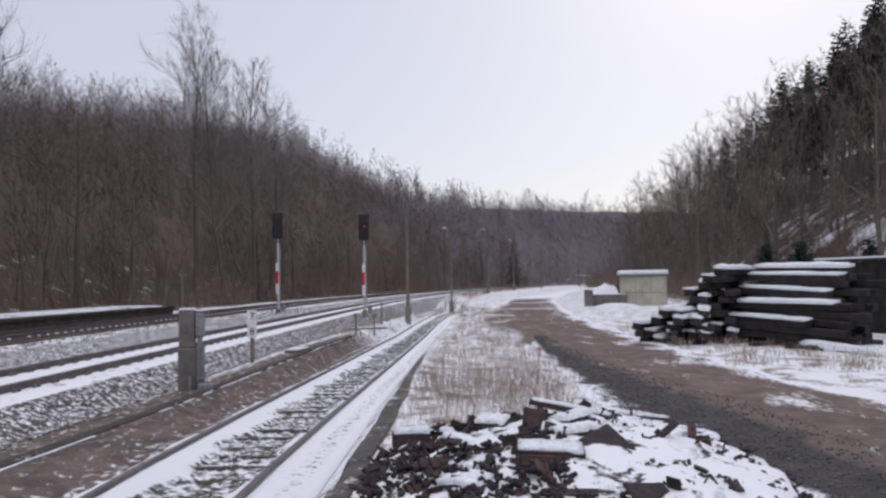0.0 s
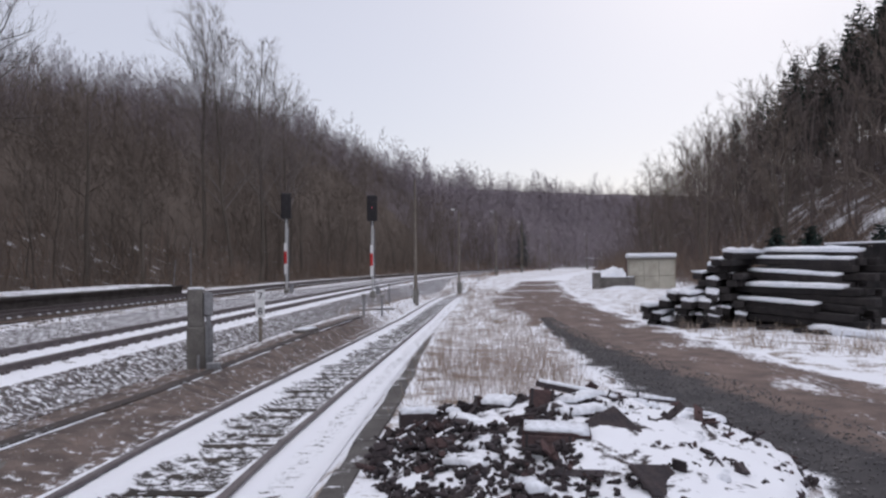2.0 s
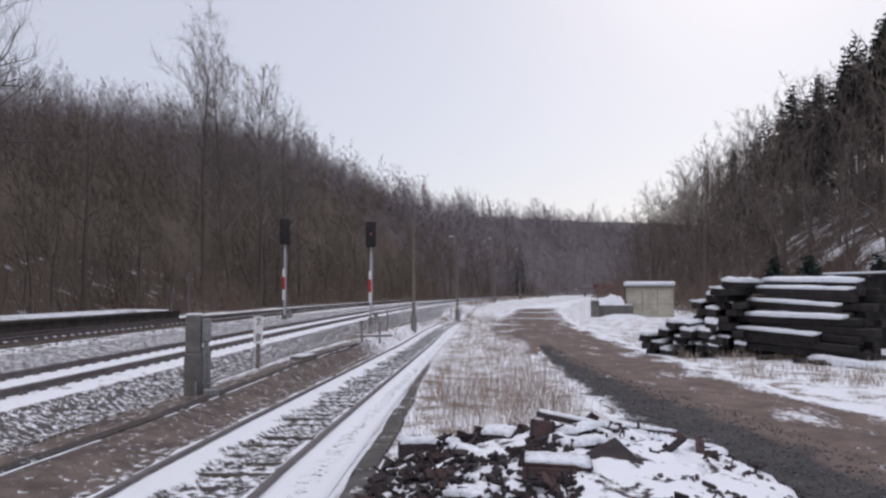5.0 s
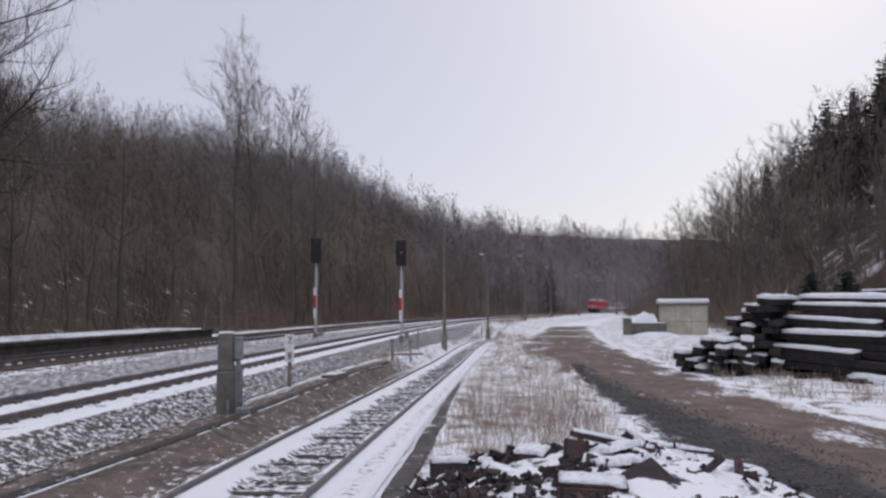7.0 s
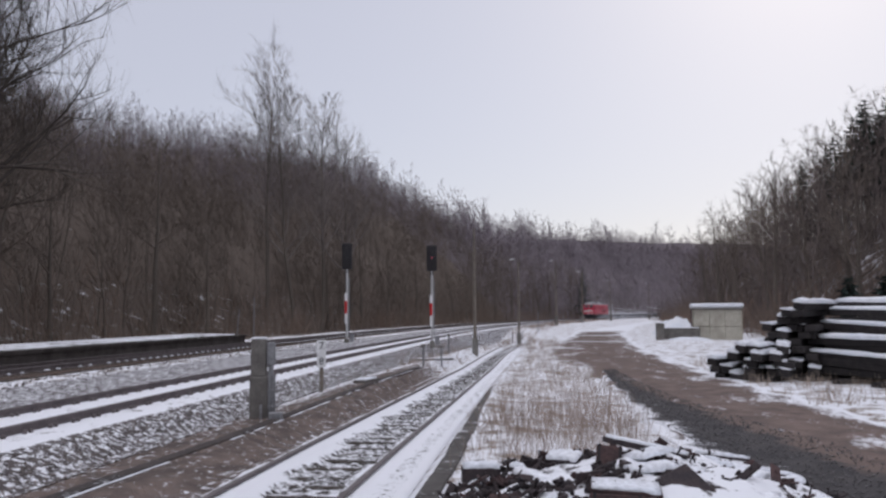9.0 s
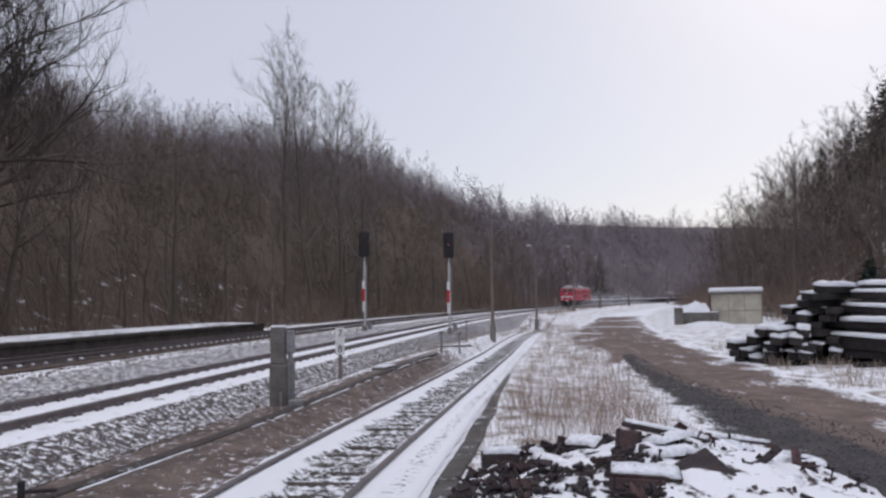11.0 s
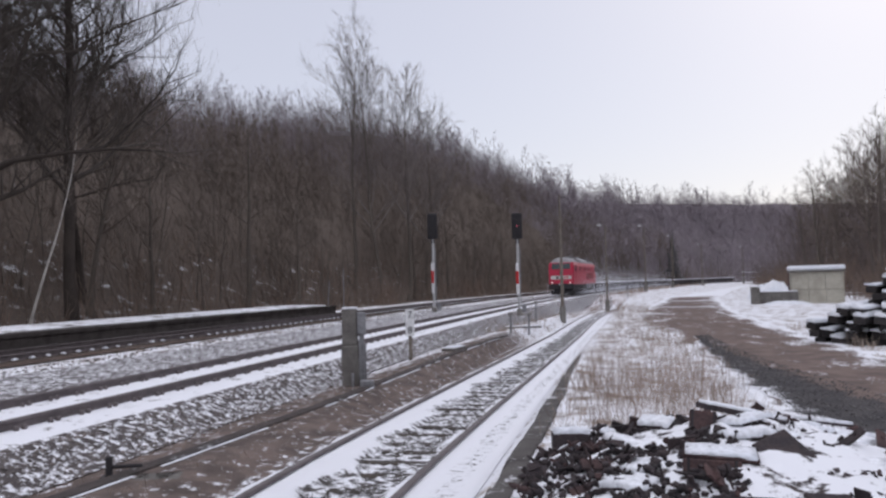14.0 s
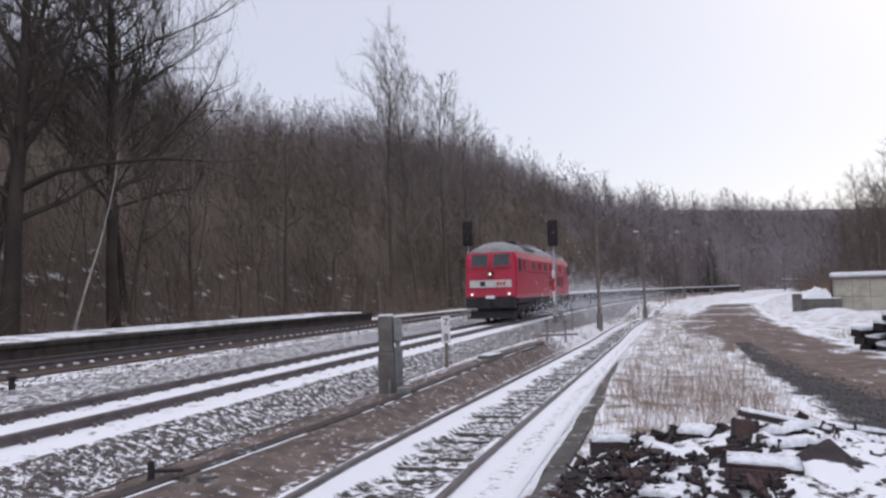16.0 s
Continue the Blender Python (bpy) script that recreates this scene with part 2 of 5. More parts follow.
def big_mesh(name, verts, quads, material, parent=None, smooth=False):
    """Many four-cornered faces from numpy arrays."""
    verts, quads = np.asarray(verts, np.float32), np.asarray(quads, np.int32)
    me = bpy.data.meshes.new(name)
    me.vertices.add(len(verts))
    me.vertices.foreach_set("co", verts.ravel())
    k = quads.shape[1]
    me.loops.add(quads.size)
    me.loops.foreach_set("vertex_index", quads.ravel())
    me.polygons.add(len(quads))
    me.polygons.foreach_set("loop_start", np.arange(0, quads.size, k, dtype=np.int32))
    me.update(calc_edges=True)
    me.validate()
    me.materials.append(material)
    if smooth:
        me.shade_smooth()
    ob = new(name, me)
    ob.parent = parent
    return ob


def part(name, bm, material, parent, label=""):
    """Link a bmesh as one mesh object under a thing or a part."""
    me = bpy.data.meshes.new(name)
    bm.to_mesh(me)
    bm.free()
    me.materials.append(material)
    ob = new(name, me)
    ob.parent = parent
    if label:
        ob["label"] = label
    return ob


def box(sx, sy, sz, at=(0, 0, 0), bevel=0.0, bm=None, turn=None):
    """A box with its middle at a place, bevelled."""
    bm = bm or bmesh.new()
    m = Matrix.Translation(at) @ (turn or Matrix()) @ Matrix.Diagonal((sx, sy, sz, 1))
    made = bmesh.ops.create_cube(bm, size=1, matrix=m)
    if bevel:
        vs = set(made["verts"])
        bmesh.ops.bevel(bm, geom=[e for e in bm.edges if e.verts[0] in vs and e.verts[1] in vs], offset=bevel, segments=1, affect="EDGES")
    return bm


def tube(r1, r2, h, at=(0, 0, 0), n=10, bm=None, turn=None):
    """An upright, tapering round bar that starts at a place."""
    bm = bm or bmesh.new()
    m = Matrix.Translation(at) @ (turn or Matrix()) @ Matrix.Translation((0, 0, h / 2))
    bmesh.ops.create_cone(bm, cap_ends=True, segments=n, radius1=r1, radius2=r2, depth=h, matrix=m)
    return bm


def prism(outline, depth, bm=None, m=None):
    """An outline in x and z, pushed out along y by depth."""
    bm = bm or bmesh.new()
    m = m or Matrix()
    a = [bm.verts.new(m @ Vector((x, 0, z))) for x, z in outline]
    b = [bm.verts.new(m @ Vector((x, depth, z))) for x, z in outline]
    bm.faces.new(a)
    bm.faces.new(b[::-1])
    for i in range(len(a)):
        j = (i + 1) % len(a)
        bm.faces.new((a[j], a[i], b[i], b[j]))
    bmesh.ops.recalc_face_normals(bm, faces=bm.faces)
    return bm


def empty(name, m, label, category, group=""):
    ob = new(name)
    ob.matrix_basis = m
    return tagged(ob, label, category, group)


# ---- plan: the main line's curve, the siding, the ground's height ----
K0, K1, S_END = 9.33e-5, 8.85e-6, 235.0


def heading(s):
    s = np.asarray(s, float)
    c = np.clip(s, 0, S_END)
    return K0 * c + K1 * c * c + np.clip(s - S_END, 0, 350) * (K0 + 2 * K1 * S_END)


TAB_S = np.arange(-90.0, 700.0, 1.0)
_h = heading(TAB_S)
TAB_X = -8.42 + np.concatenate([[0], np.cumsum(np.sin((_h[1:] + _h[:-1]) / 2))])
TAB_Y = np.concatenate([[0], np.cumsum(np.cos((_h[1:] + _h[:-1]) / 2))]) - 90.0


def line(s, off=0.0):
    """Place and heading on a line beside the main track."""
    x, y, h = np.interp(s, TAB_S, TAB_X), np.interp(s, TAB_S, TAB_Y), heading(s)
    return x + off * np.cos(h), y - off * np.sin(h), h


def track_heading(s):
    """The rails keep straighter than the valley for a while, then turn after it."""
    s = np.asarray(s, float)
    c = np.clip(s, 0, 140.0)
    return K0 * c + K1 * c * c + 0.0012 * np.clip(s - 140, 0, 118) + 0.0075 * np.clip(s - 258, 0, 60) + 0.0045 * np.clip(s - 318, 0, 260)


_t = track_heading(TAB_S)
TRACK_X = -8.42 + np.concatenate([[0], np.cumsum(np.sin((_t[1:] + _t[:-1]) / 2))])
TRACK_Y = np.concatenate([[0], np.cumsum(np.cos((_t[1:] + _t[:-1]) / 2))]) - 90.0


def rails(s, off=0.0):
    """Place and heading beside the main track itself."""
    x, y, h = np.interp(s, TAB_S, TRACK_X), np.interp(s, TAB_S, TRACK_Y), track_heading(s)
    return x + off * np.cos(h), y - off * np.sin(h), h


def beside(x, y):
    """Distance right of the main line's middle, and the length along it."""
    x, y = np.atleast_1d(np.asarray(x, float)), np.atleast_1d(np.asarray(y, float))
    u, s = np.empty_like(x), np.empty_like(x)
    hx, hy = np.cos(_h), -np.sin(_h)
    for i in range(0, len(x), 4000):
        dx, dy = x[i:i + 4000, None] - TAB_X, y[i:i + 4000, None] - TAB_Y
        k = np.argmin(dx * dx + dy * dy, axis=1)
        r = np.arange(len(k))
        u[i:i + 4000] = dx[r, k] * hx[k] + dy[r, k] * hy[k]
        s[i:i + 4000] = TAB_S[k]
    return u, s


def siding_z(y):
    """Rail top of the siding, which sinks away from the loading ramp."""
    return np.interp(y, [-20, 9, 13, 20, 26, 33, 40, 50, 60, 90], [-0.42, -0.43, -0.50, -0.66, -0.80, -0.95, -1.12, -1.25, -1.32, -1.30])


def siding_x(y):
    """Middle of the siding, which bends after the main line further on."""
    return np.interp(y, [-20, 46, 54, 62, 70, 78, 88], [-2.98, -2.98, -2.95, -2.78, -2.35, -1.60, -0.45])


def smooth(a, b, v):
    t = np.clip((v - a) / (b - a), 0, 1)
    return t * t * (3 - 2 * t)


def wave(x, y, size, amount):
    return amount * (np.sin(x / size + 1.3 * np.sin(y / size * 0.7)) * np.cos(y / size * 0.83 + 0.4) + 0.5 * np.sin(x / size * 2.3 + y / size * 1.7))


RAMP_X = -1.05


def ground_z(x, y):
    x, y = np.atleast_1d(np.asarray(x, float)), np.atleast_1d(np.asarray(y, float))
    u, s = beside(x, y)
    right = -0.10 + wave(x, y, 3.1, 0.025) + 0.0 * x
    bed = np.full_like(x, -0.20)
    low = siding_z(y) - 0.19
    far = smooth(82, 100, y)
    low = low * (1 - far) + (-0.25) * far
    foot = np.interp(y, [0, 20, 46, 62, 70, 78, 90], [-1.75, -1.75, -1.7, -1.5, -1.0, -0.3, 1.0])
    crest = np.interp(y, [0, 20, 30, 46, 63, 70, 78, 90], [RAMP_X, RAMP_X, -0.9, -0.35, 0.0, 0.1, 0.45, 1.7])
    high = np.interp(y, [0, 15, 26, 45, 70], [-0.50, -0.50, -0.52, -0.80, -1.2])
    path = low + (np.maximum(high, low) - low) * (1 - smooth(-5.0, -4.2, x)) * (1 - far)
    z = np.where(u < 1.45, bed, bed + (path - bed) * smooth(1.45, 2.35, u))
    z = z + (right - z) * np.clip((x - foot) / (crest - foot), 0, 1) * (u > 1.45)
    # wooded slopes on both sides of the valley
    toe = np.interp(s, [0, 60, 400], [-17.0, -15.0, -13.0])
    d = np.clip(toe - u, 0, None)
    z = z + 0.59 * np.interp(s, [0, 105, 135, 170, 205, 250], [0.95, 0.96, 1.08, 1.26, 1.20, 0.88]) * d * smooth(0, 18, d) * (1 - 0.45 * smooth(45, 90, d)) + wave(x, y, 9.0, 0.5) * smooth(4, 20, d)
    toe = np.interp(s, [0, 110, 150, 205, 260, 320], [26, 26, 25, 11, 8, 8])
    d = np.clip(u - toe, 0, None)
    d = np.where(s < 6, np.clip(x - 18, 0, None), d)
    z = z + 0.50 * d * smooth(0, 14, d) * (1 - 0.4 * smooth(45, 90, d)) + wave(x, y, 8.0, 0.5) * smooth(4, 20, d)
    return np.clip(z, -3, 42)


def drape(name, xs, ys, lift, material, across=None, parent=None, earthy=None):
    """A sheet laid over the ground at rows of places (arrays of one shape)."""
    n, k = xs.shape
    z = ground_z(xs.ravel(), ys.ravel()).reshape(n, k) + lift
    v = np.stack([xs, ys, z], -1).reshape(-1, 3)
    i = np.arange(n * k).reshape(n, k)
    f = np.stack([i[:-1, :-1], i[:-1, 1:], i[1:, 1:], i[1:, :-1]], -1).reshape(-1, 4)
    ob = big_mesh(name, v, f, material, parent, True)
    if across is not None:
        at = ob.data.attributes.new("across", "FLOAT", "POINT")
        at.data.foreach_set("value", np.broadcast_to(np.abs(across), (n, k)).astype(np.float32).ravel())
    if earthy is not None:
        at = ob.data.attributes.new("earthy", "FLOAT", "POINT")
        at.data.foreach_set("value", np.broadcast_to(earthy, (n, k)).astype(np.float32).ravel())
    return ob


def axis(parts):
    return np.unique(np.concatenate([np.arange(a, b, st) for a, b, st in parts]))


# ground: one sheet out to the horizon
gx = axis([(-1500, -200, 100), (-200, -60, 8), (-60, -22, 2), (-22, -8, 0.8), (-8, 4, 0.22), (4, 30, 0.7), (30, 90, 4), (90, 250, 12), (250, 1501, 100)])
gy = axis([(-600, -60, 60), (-60, -6, 4), (-6, 45, 0.7), (45, 120, 1.8), (120, 300, 4), (300, 520, 12), (520, 2000, 120)])
GX, GY = np.meshgrid(gx, gy)
ground = tagged(drape("ground", GX, GY, 0.0, M_FIELD), "snow-dusted ground of grass and earth in the valley", "ground", kind="structure")
# wooded slopes: leaf litter with old snow on the same sheet
ground.data.materials.append(M_LITTER)
ground.data.materials.append(M_LITTER_EAST)
ground.data.materials.append(M_LITTER_FOOT)
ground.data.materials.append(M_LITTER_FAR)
fc = np.empty(len(ground.data.polygons) * 3, np.float32)
ground.data.polygons.foreach_get("center", fc)
fu, fs = beside(fc[0::3], fc[1::3])
west_toe = np.interp(fs, [0, 60, 400], [-15.2, -13.5, -11.5])
east_toe = np.interp(fs, [0, 110, 150, 205, 260, 320], [24, 24, 23, 10, 7.5, 7.5])
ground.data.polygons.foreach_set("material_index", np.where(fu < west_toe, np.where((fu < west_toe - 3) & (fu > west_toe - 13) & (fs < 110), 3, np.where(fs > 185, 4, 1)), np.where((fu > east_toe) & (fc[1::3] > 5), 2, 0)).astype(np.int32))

# the earth road, its gravel edge, the cinder path
yy = axis([(-12, 45, 0.5), (45, 150, 2.0)])
tt = np.linspace(-1, 1, 15)
ROAD_L = np.interp(yy, [-12, 6, 10, 15, 19, 25, 29, 35, 49, 74, 98, 150], [2.1, 2.3, 2.0, 1.9, 1.6, 1.3, 0.75, 0.5, 1.6, 4.1, 9.8, 20.6])
ROAD_R = np.interp(yy, [-12, 6, 10, 12, 17, 22, 37, 48, 64, 98, 150], [6.1, 5.8, 5.35, 5.0, 4.5, 4.35, 4.6, 5.1, 6.4, 11.6, 21.6])
wob = (0.08 * np.sin(yy * 1.3) + 0.08 * np.sin(yy * 3.1 + 1))[:, None]
RX = (ROAD_L + ROAD_R)[:, None] / 2 + (ROAD_R - ROAD_L + 0.7)[:, None] / 2 * tt[None, :] + wob * tt[None, :] ** 2
road = tagged(drape("road", RX, np.repeat(yy[:, None], 15, 1), 0.012, M_ROAD, np.maximum(np.abs(tt)[None, :] ** np.interp(yy, [0, 25, 50], [1.0, 1.0, 0.85])[:, None], 1.05 * smooth(56, 78, yy)[:, None])), "brown wet earth road with tyre tracks and snowy edges", "road", kind="structure")
ya = axis([(-12, 24, 0.5)])
GL = np.interp(ya, [-12, 5, 7, 9, 10.6, 13, 16, 20, 24], [1.9, 2.4, 2.35, 2.2, 1.85, 1.75, 1.7, 1.75, 1.8])
GR = np.interp(ya, [-12, 5, 8, 11, 13, 16.5, 20, 24], [4.2, 4.0, 3.7, 3.5, 3.1, 2.5, 2.2, 2.0])
wob = (0.12 * np.sin(ya * 2.3) + 0.1 * np.sin(ya * 5.1 + 1))[:, None]
gravel = tagged(drape("road_gravel_strip", (GL + GR)[:, None] / 2 + (GR - GL)[:, None] / 2 * tt[None, :] + wob * tt[None, :] ** 2, np.repeat(ya[:, None], 15, 1), 0.022, M_GRAVEL, np.clip(-tt, 0, 1)[None, :], None, np.clip(tt, 0, 1)[None, :]), "dark crushed-stone strip along the earth road", "road", kind="structure")
yp = axis([(-12, 62, 0.5)])
PL = np.interp(yp, [-12, 10, 15, 19, 26, 46], [-6.5, -6.4, -6.1, -5.85, -5.7, -5.1])
PR = np.interp(yp, [-12, 16, 24, 46], [-3.98, -3.98, -4.0, -4.15])
path = tagged(drape("cinder_path", (PL + PR)[:, None] / 2 + (PR - PL)[:, None] / 2 * tt[None, :], np.repeat(yp[:, None], 15, 1), 0.015, M_PATH, np.maximum(np.abs(tt)[None, :], 1.15 * smooth(18, 42, yp)[:, None])), "brown cinder path with thin snow beside the siding", "path", kind="structure")


def strip(name, s0, s1, o0, o1, lift, material, label, step=1.0, n=11):
    s_ = np.arange(s0, s1, step)
    o_ = np.linspace(o0, o1, n)
    X, Y, _ = rails(np.repeat(s_[:, None], n, 1), 0.0)
    hh = track_heading(s_)[:, None]
    return tagged(drape(name, X + o_ * np.cos(hh), Y - o_ * np.sin(hh), lift, material, np.linspace(-1, 1, n)[None, :]), label, "track bed", kind="structure")


strip("ballast_main", -30, 300, -4.6, 2.4, 0.03, M_BALLAST, "grey crushed-stone ballast sprinkled with snow", 1.0, 70)
strip("snow_bed_main", -30, 260, -1.7, 1.6, np.array([0.01, 0.04] + [0.062] * 20 + [0.04, 0.01]), M_BEDSNOW, "snow lying on the sleepers of the main track", 0.5, 24)
strip("ballast_platform", -30, 230, -9.9, -6.2, 0.03, M_BROWNBED, "rusty brown ballast of the platform track", 1.0, 9)
# the siding's bed: snow drifted along the rails, cinders and sleepers bare between
ys_ = axis([(-4, 26, 0.1), (26, 89, 0.35)])
off_ = np.linspace(-1.12, 1.55, 48)
bed_r = np.random.default_rng(3)
BX = siding_x(ys_)[:, None] + off_[None, :]
BY = np.repeat(ys_[:, None], 48, 1)
drift = (0.10 * np.sin(ys_ * 1.9) + 0.07 * np.sin(ys_ * 4.7 + 1) + 0.05 * np.sin(ys_ * 9.1))[:, None]
bare = smooth(-0.34, -0.20, off_[None, :] + drift) * (1 - smooth(0.52, 0.68, off_[None, :] + drift * 0.5))
bare = np.maximum(bare, 1 - smooth(-1.08, -0.9, off_[None, :] + drift * 0.6))
bare = np.maximum(bare, 0.22 * smooth(0.95, 1.05, off_) * (1 - smooth(1.2, 1.35, off_)) * np.ones_like(bare))
level = -0.05 - 0.062 * bare - 0.05 * smooth(0.9, 1.12, np.abs(np.minimum(off_, 0)))[None, :] + bed_r.uniform(-0.014, 0.014, BX.shape) * (0.3 + bare)
level = level - 0.012 * np.exp(-((np.abs(off_)[None, :] - 0.753) / 0.05) ** 2)
bed_z = np.maximum(siding_z(ys_)[:, None] + level, ground_z(BX.ravel(), BY.ravel()).reshape(BX.shape) + 0.012)
siding_bed = drape("siding_bed", BX, BY, bed_z - ground_z(BX.ravel(), BY.ravel()).reshape(BX.shape), M_SIDEBED, 0.97 * (1 - bare))
tagged(siding_bed, "cinder bed of the siding under drifted snow", "track bed", kind="structure")

# ---- tracks ----
RAIL_PROFILE = [(-0.062, -0.172), (0.062, -0.172), (0.062, -0.16), (0.012, -0.14), (0.012, -0.05), (0.036, -0.04), (0.036, -0.004), (0.03, 0.0), (-0.03, 0.0), (-0.036, -0.004), (-0.036, -0.04), (-0.012, -0.05), (-0.012, -0.14), (-0.062, -0.16)]


def rail(parent, xs, ys, zs, hs, off):
    n, k = len(xs), len(RAIL_PROFILE)
    v = []
    for x, y, z, h in zip(xs, ys, zs, hs):
        c, s_ = math.cos(h), math.sin(h)
        v += [(x + (off + a) * c, y - (off + a) * s_, z + b) for a, b in RAIL_PROFILE]
    f = [(i * k + j, i * k + (j + 1) % k, (i + 1) * k + (j + 1) % k, (i + 1) * k + j) for i in range(n - 1) for j in range(k)]
    return mesh_ob("rail", v, f, M_RAIL, parent)


def track(name, label, xs, ys, zs, hs, sl, sleeper_mesh):
    """Two rails on sleepers. sl: poses of the sleepers."""
    ob = empty(name, Matrix(), label, "railway track")
    for off in (-0.753, 0.753):
        rail(ob, xs, ys, zs, hs, off)
    for m in sl:
        o = new("sleeper", sleeper_mesh)
        o.parent, o.matrix_basis = ob, m
    return ob


def sleeper_data(name, w, h, l, material):
    bm = box(l, w, h, (0, 0, -h / 2), 0.015)
    me = bpy.data.meshes.new(name)
    bm.to_mesh(me)
    bm.free()
    me.materials.append(material)
    return me


SL_MAIN = sleeper_data("sleeper_main", 0.22, 0.2, 2.5, M_CONCRETE)
SL_OLD = sleeper_data("sleeper_old", 0.24, 0.16, 2.3, M_SLEEPER)
SL_SIDING = sleeper_data("sleeper_siding", 0.17, 0.16, 1.85, M_SLEEPER)
ss = np.concatenate([np.arange(-30, 60, 3.0), np.arange(60, 300, 2.0)])
mx_, my_, mh_ = rails(ss)
track("main_track", "main line track with dark rails, sleepers under snow", mx_, my_, np.zeros_like(ss), mh_,
      [pose(*line(s)[:2], -0.158, 0, 0, -math.degrees(line(s)[2])) for s in np.arange(-3, 75, 0.62)], SL_MAIN)
px_, py_, ph_ = rails(ss[ss < 220], -8.25)
track("platform_track", "rusty track along the platform", px_, py_, np.zeros_like(px_), ph_,
      [pose(*line(s, -8.25)[:2], -0.15, 0, 0, -math.degrees(line(s)[2])) for s in np.arange(-3, 75, 0.62)], SL_OLD)
sy = np.arange(-12, 89, 1.5)
track("siding_track", "old siding with brown rails in trodden snow", siding_x(sy), sy, siding_z(sy), np.arctan(np.gradient(siding_x(sy), sy)),
      [pose(float(siding_x(y)), y, float(siding_z(y)) - 0.104 + 0.008 * math.sin(y * 7), 0.8 * math.sin(y * 3), 0.5 * math.sin(y * 5), 2.0 * math.sin(y * 11)) for y in np.arange(-1, 60, 0.64)], SL_SIDING)

# fastenings that show beside the main track's rails
bit = np.array([(-1, -1, -1), (1, -1, -1), (1, 1, -1), (-1, 1, -1), (-1, -1, 1), (1, -1, 1), (1, 1, 1), (-1, 1, 1)], np.float32) / 2 * np.array([0.05, 0.045, 0.09], np.float32)
bit_f = np.array([(0, 3, 2, 1), (4, 5, 6, 7), (0, 1, 5, 4), (1, 2, 6, 5), (2, 3, 7, 6), (3, 0, 4, 7)], np.int32)
cv_, cf_ = [], []
for s in np.arange(-3, 60, 0.62):
    for off in (-0.753 - 0.12, -0.753 + 0.12, 0.753 - 0.12, 0.753 + 0.12):
        for d in (-0.07, 0.07):
            x, y, _ = line(s + d, off)
            cf_.append(bit_f + 8 * len(cv_))
            cv_.append(bit + np.array([x, y, -0.12], np.float32))
fast = tagged(big_mesh("rail_fastening", np.concatenate(cv_), np.concatenate(cf_), M_RAIL), "dark rail fastenings poking through the snow", "rail fastening", kind="stuff")

# ---- bare trees ----


def frame_of(d):
    d = d / np.linalg.norm(d)
    a = np.cross(d, (0.3, 0.9, 0.1) if abs(d[2]) > 0.9 else (0, 0, 1.0))
    a /= np.linalg.norm(a)
    return a, np.cross(d, a)


class Growth:
    """Collects tapering round limbs as rings of corners."""

    def __init__(self):
        self.v, self.f, self.n = [], [], 0

    def limb(self, pts, radii, k):
        for i, (p, r) in enumerate(zip(pts, radii)):
            d = pts[min(i + 1, len(pts) - 1)] - pts[max(i - 1, 0)]
            a, b = frame_of(d)
            for j in range(k):
                w = 2 * math.pi * j / k + 0.4
                self.v.append(p + r * (math.cos(w) * a + math.sin(w) * b))
            if i:
                o = self.n + (i - 1) * k
                for j in range(k if k > 2 else 1):
                    self.f.append((o + j, o + (j + 1) % k, o + k + (j + 1) % k, o + k + j))
        self.n += len(pts) * k

    def arrays(self):
        return np.array(self.v, np.float32), np.array(self.f, np.int32)


def bent(rng, start, way, length, n, bend, lift):
    pts, d = [start], way / np.linalg.norm(way)
    for _ in range(n):
        d = d + rng.normal(0, bend, 3) + (0, 0, lift)
        d /= np.linalg.norm(d)
        pts.append(pts[-1] + d * length / n)
    return pts


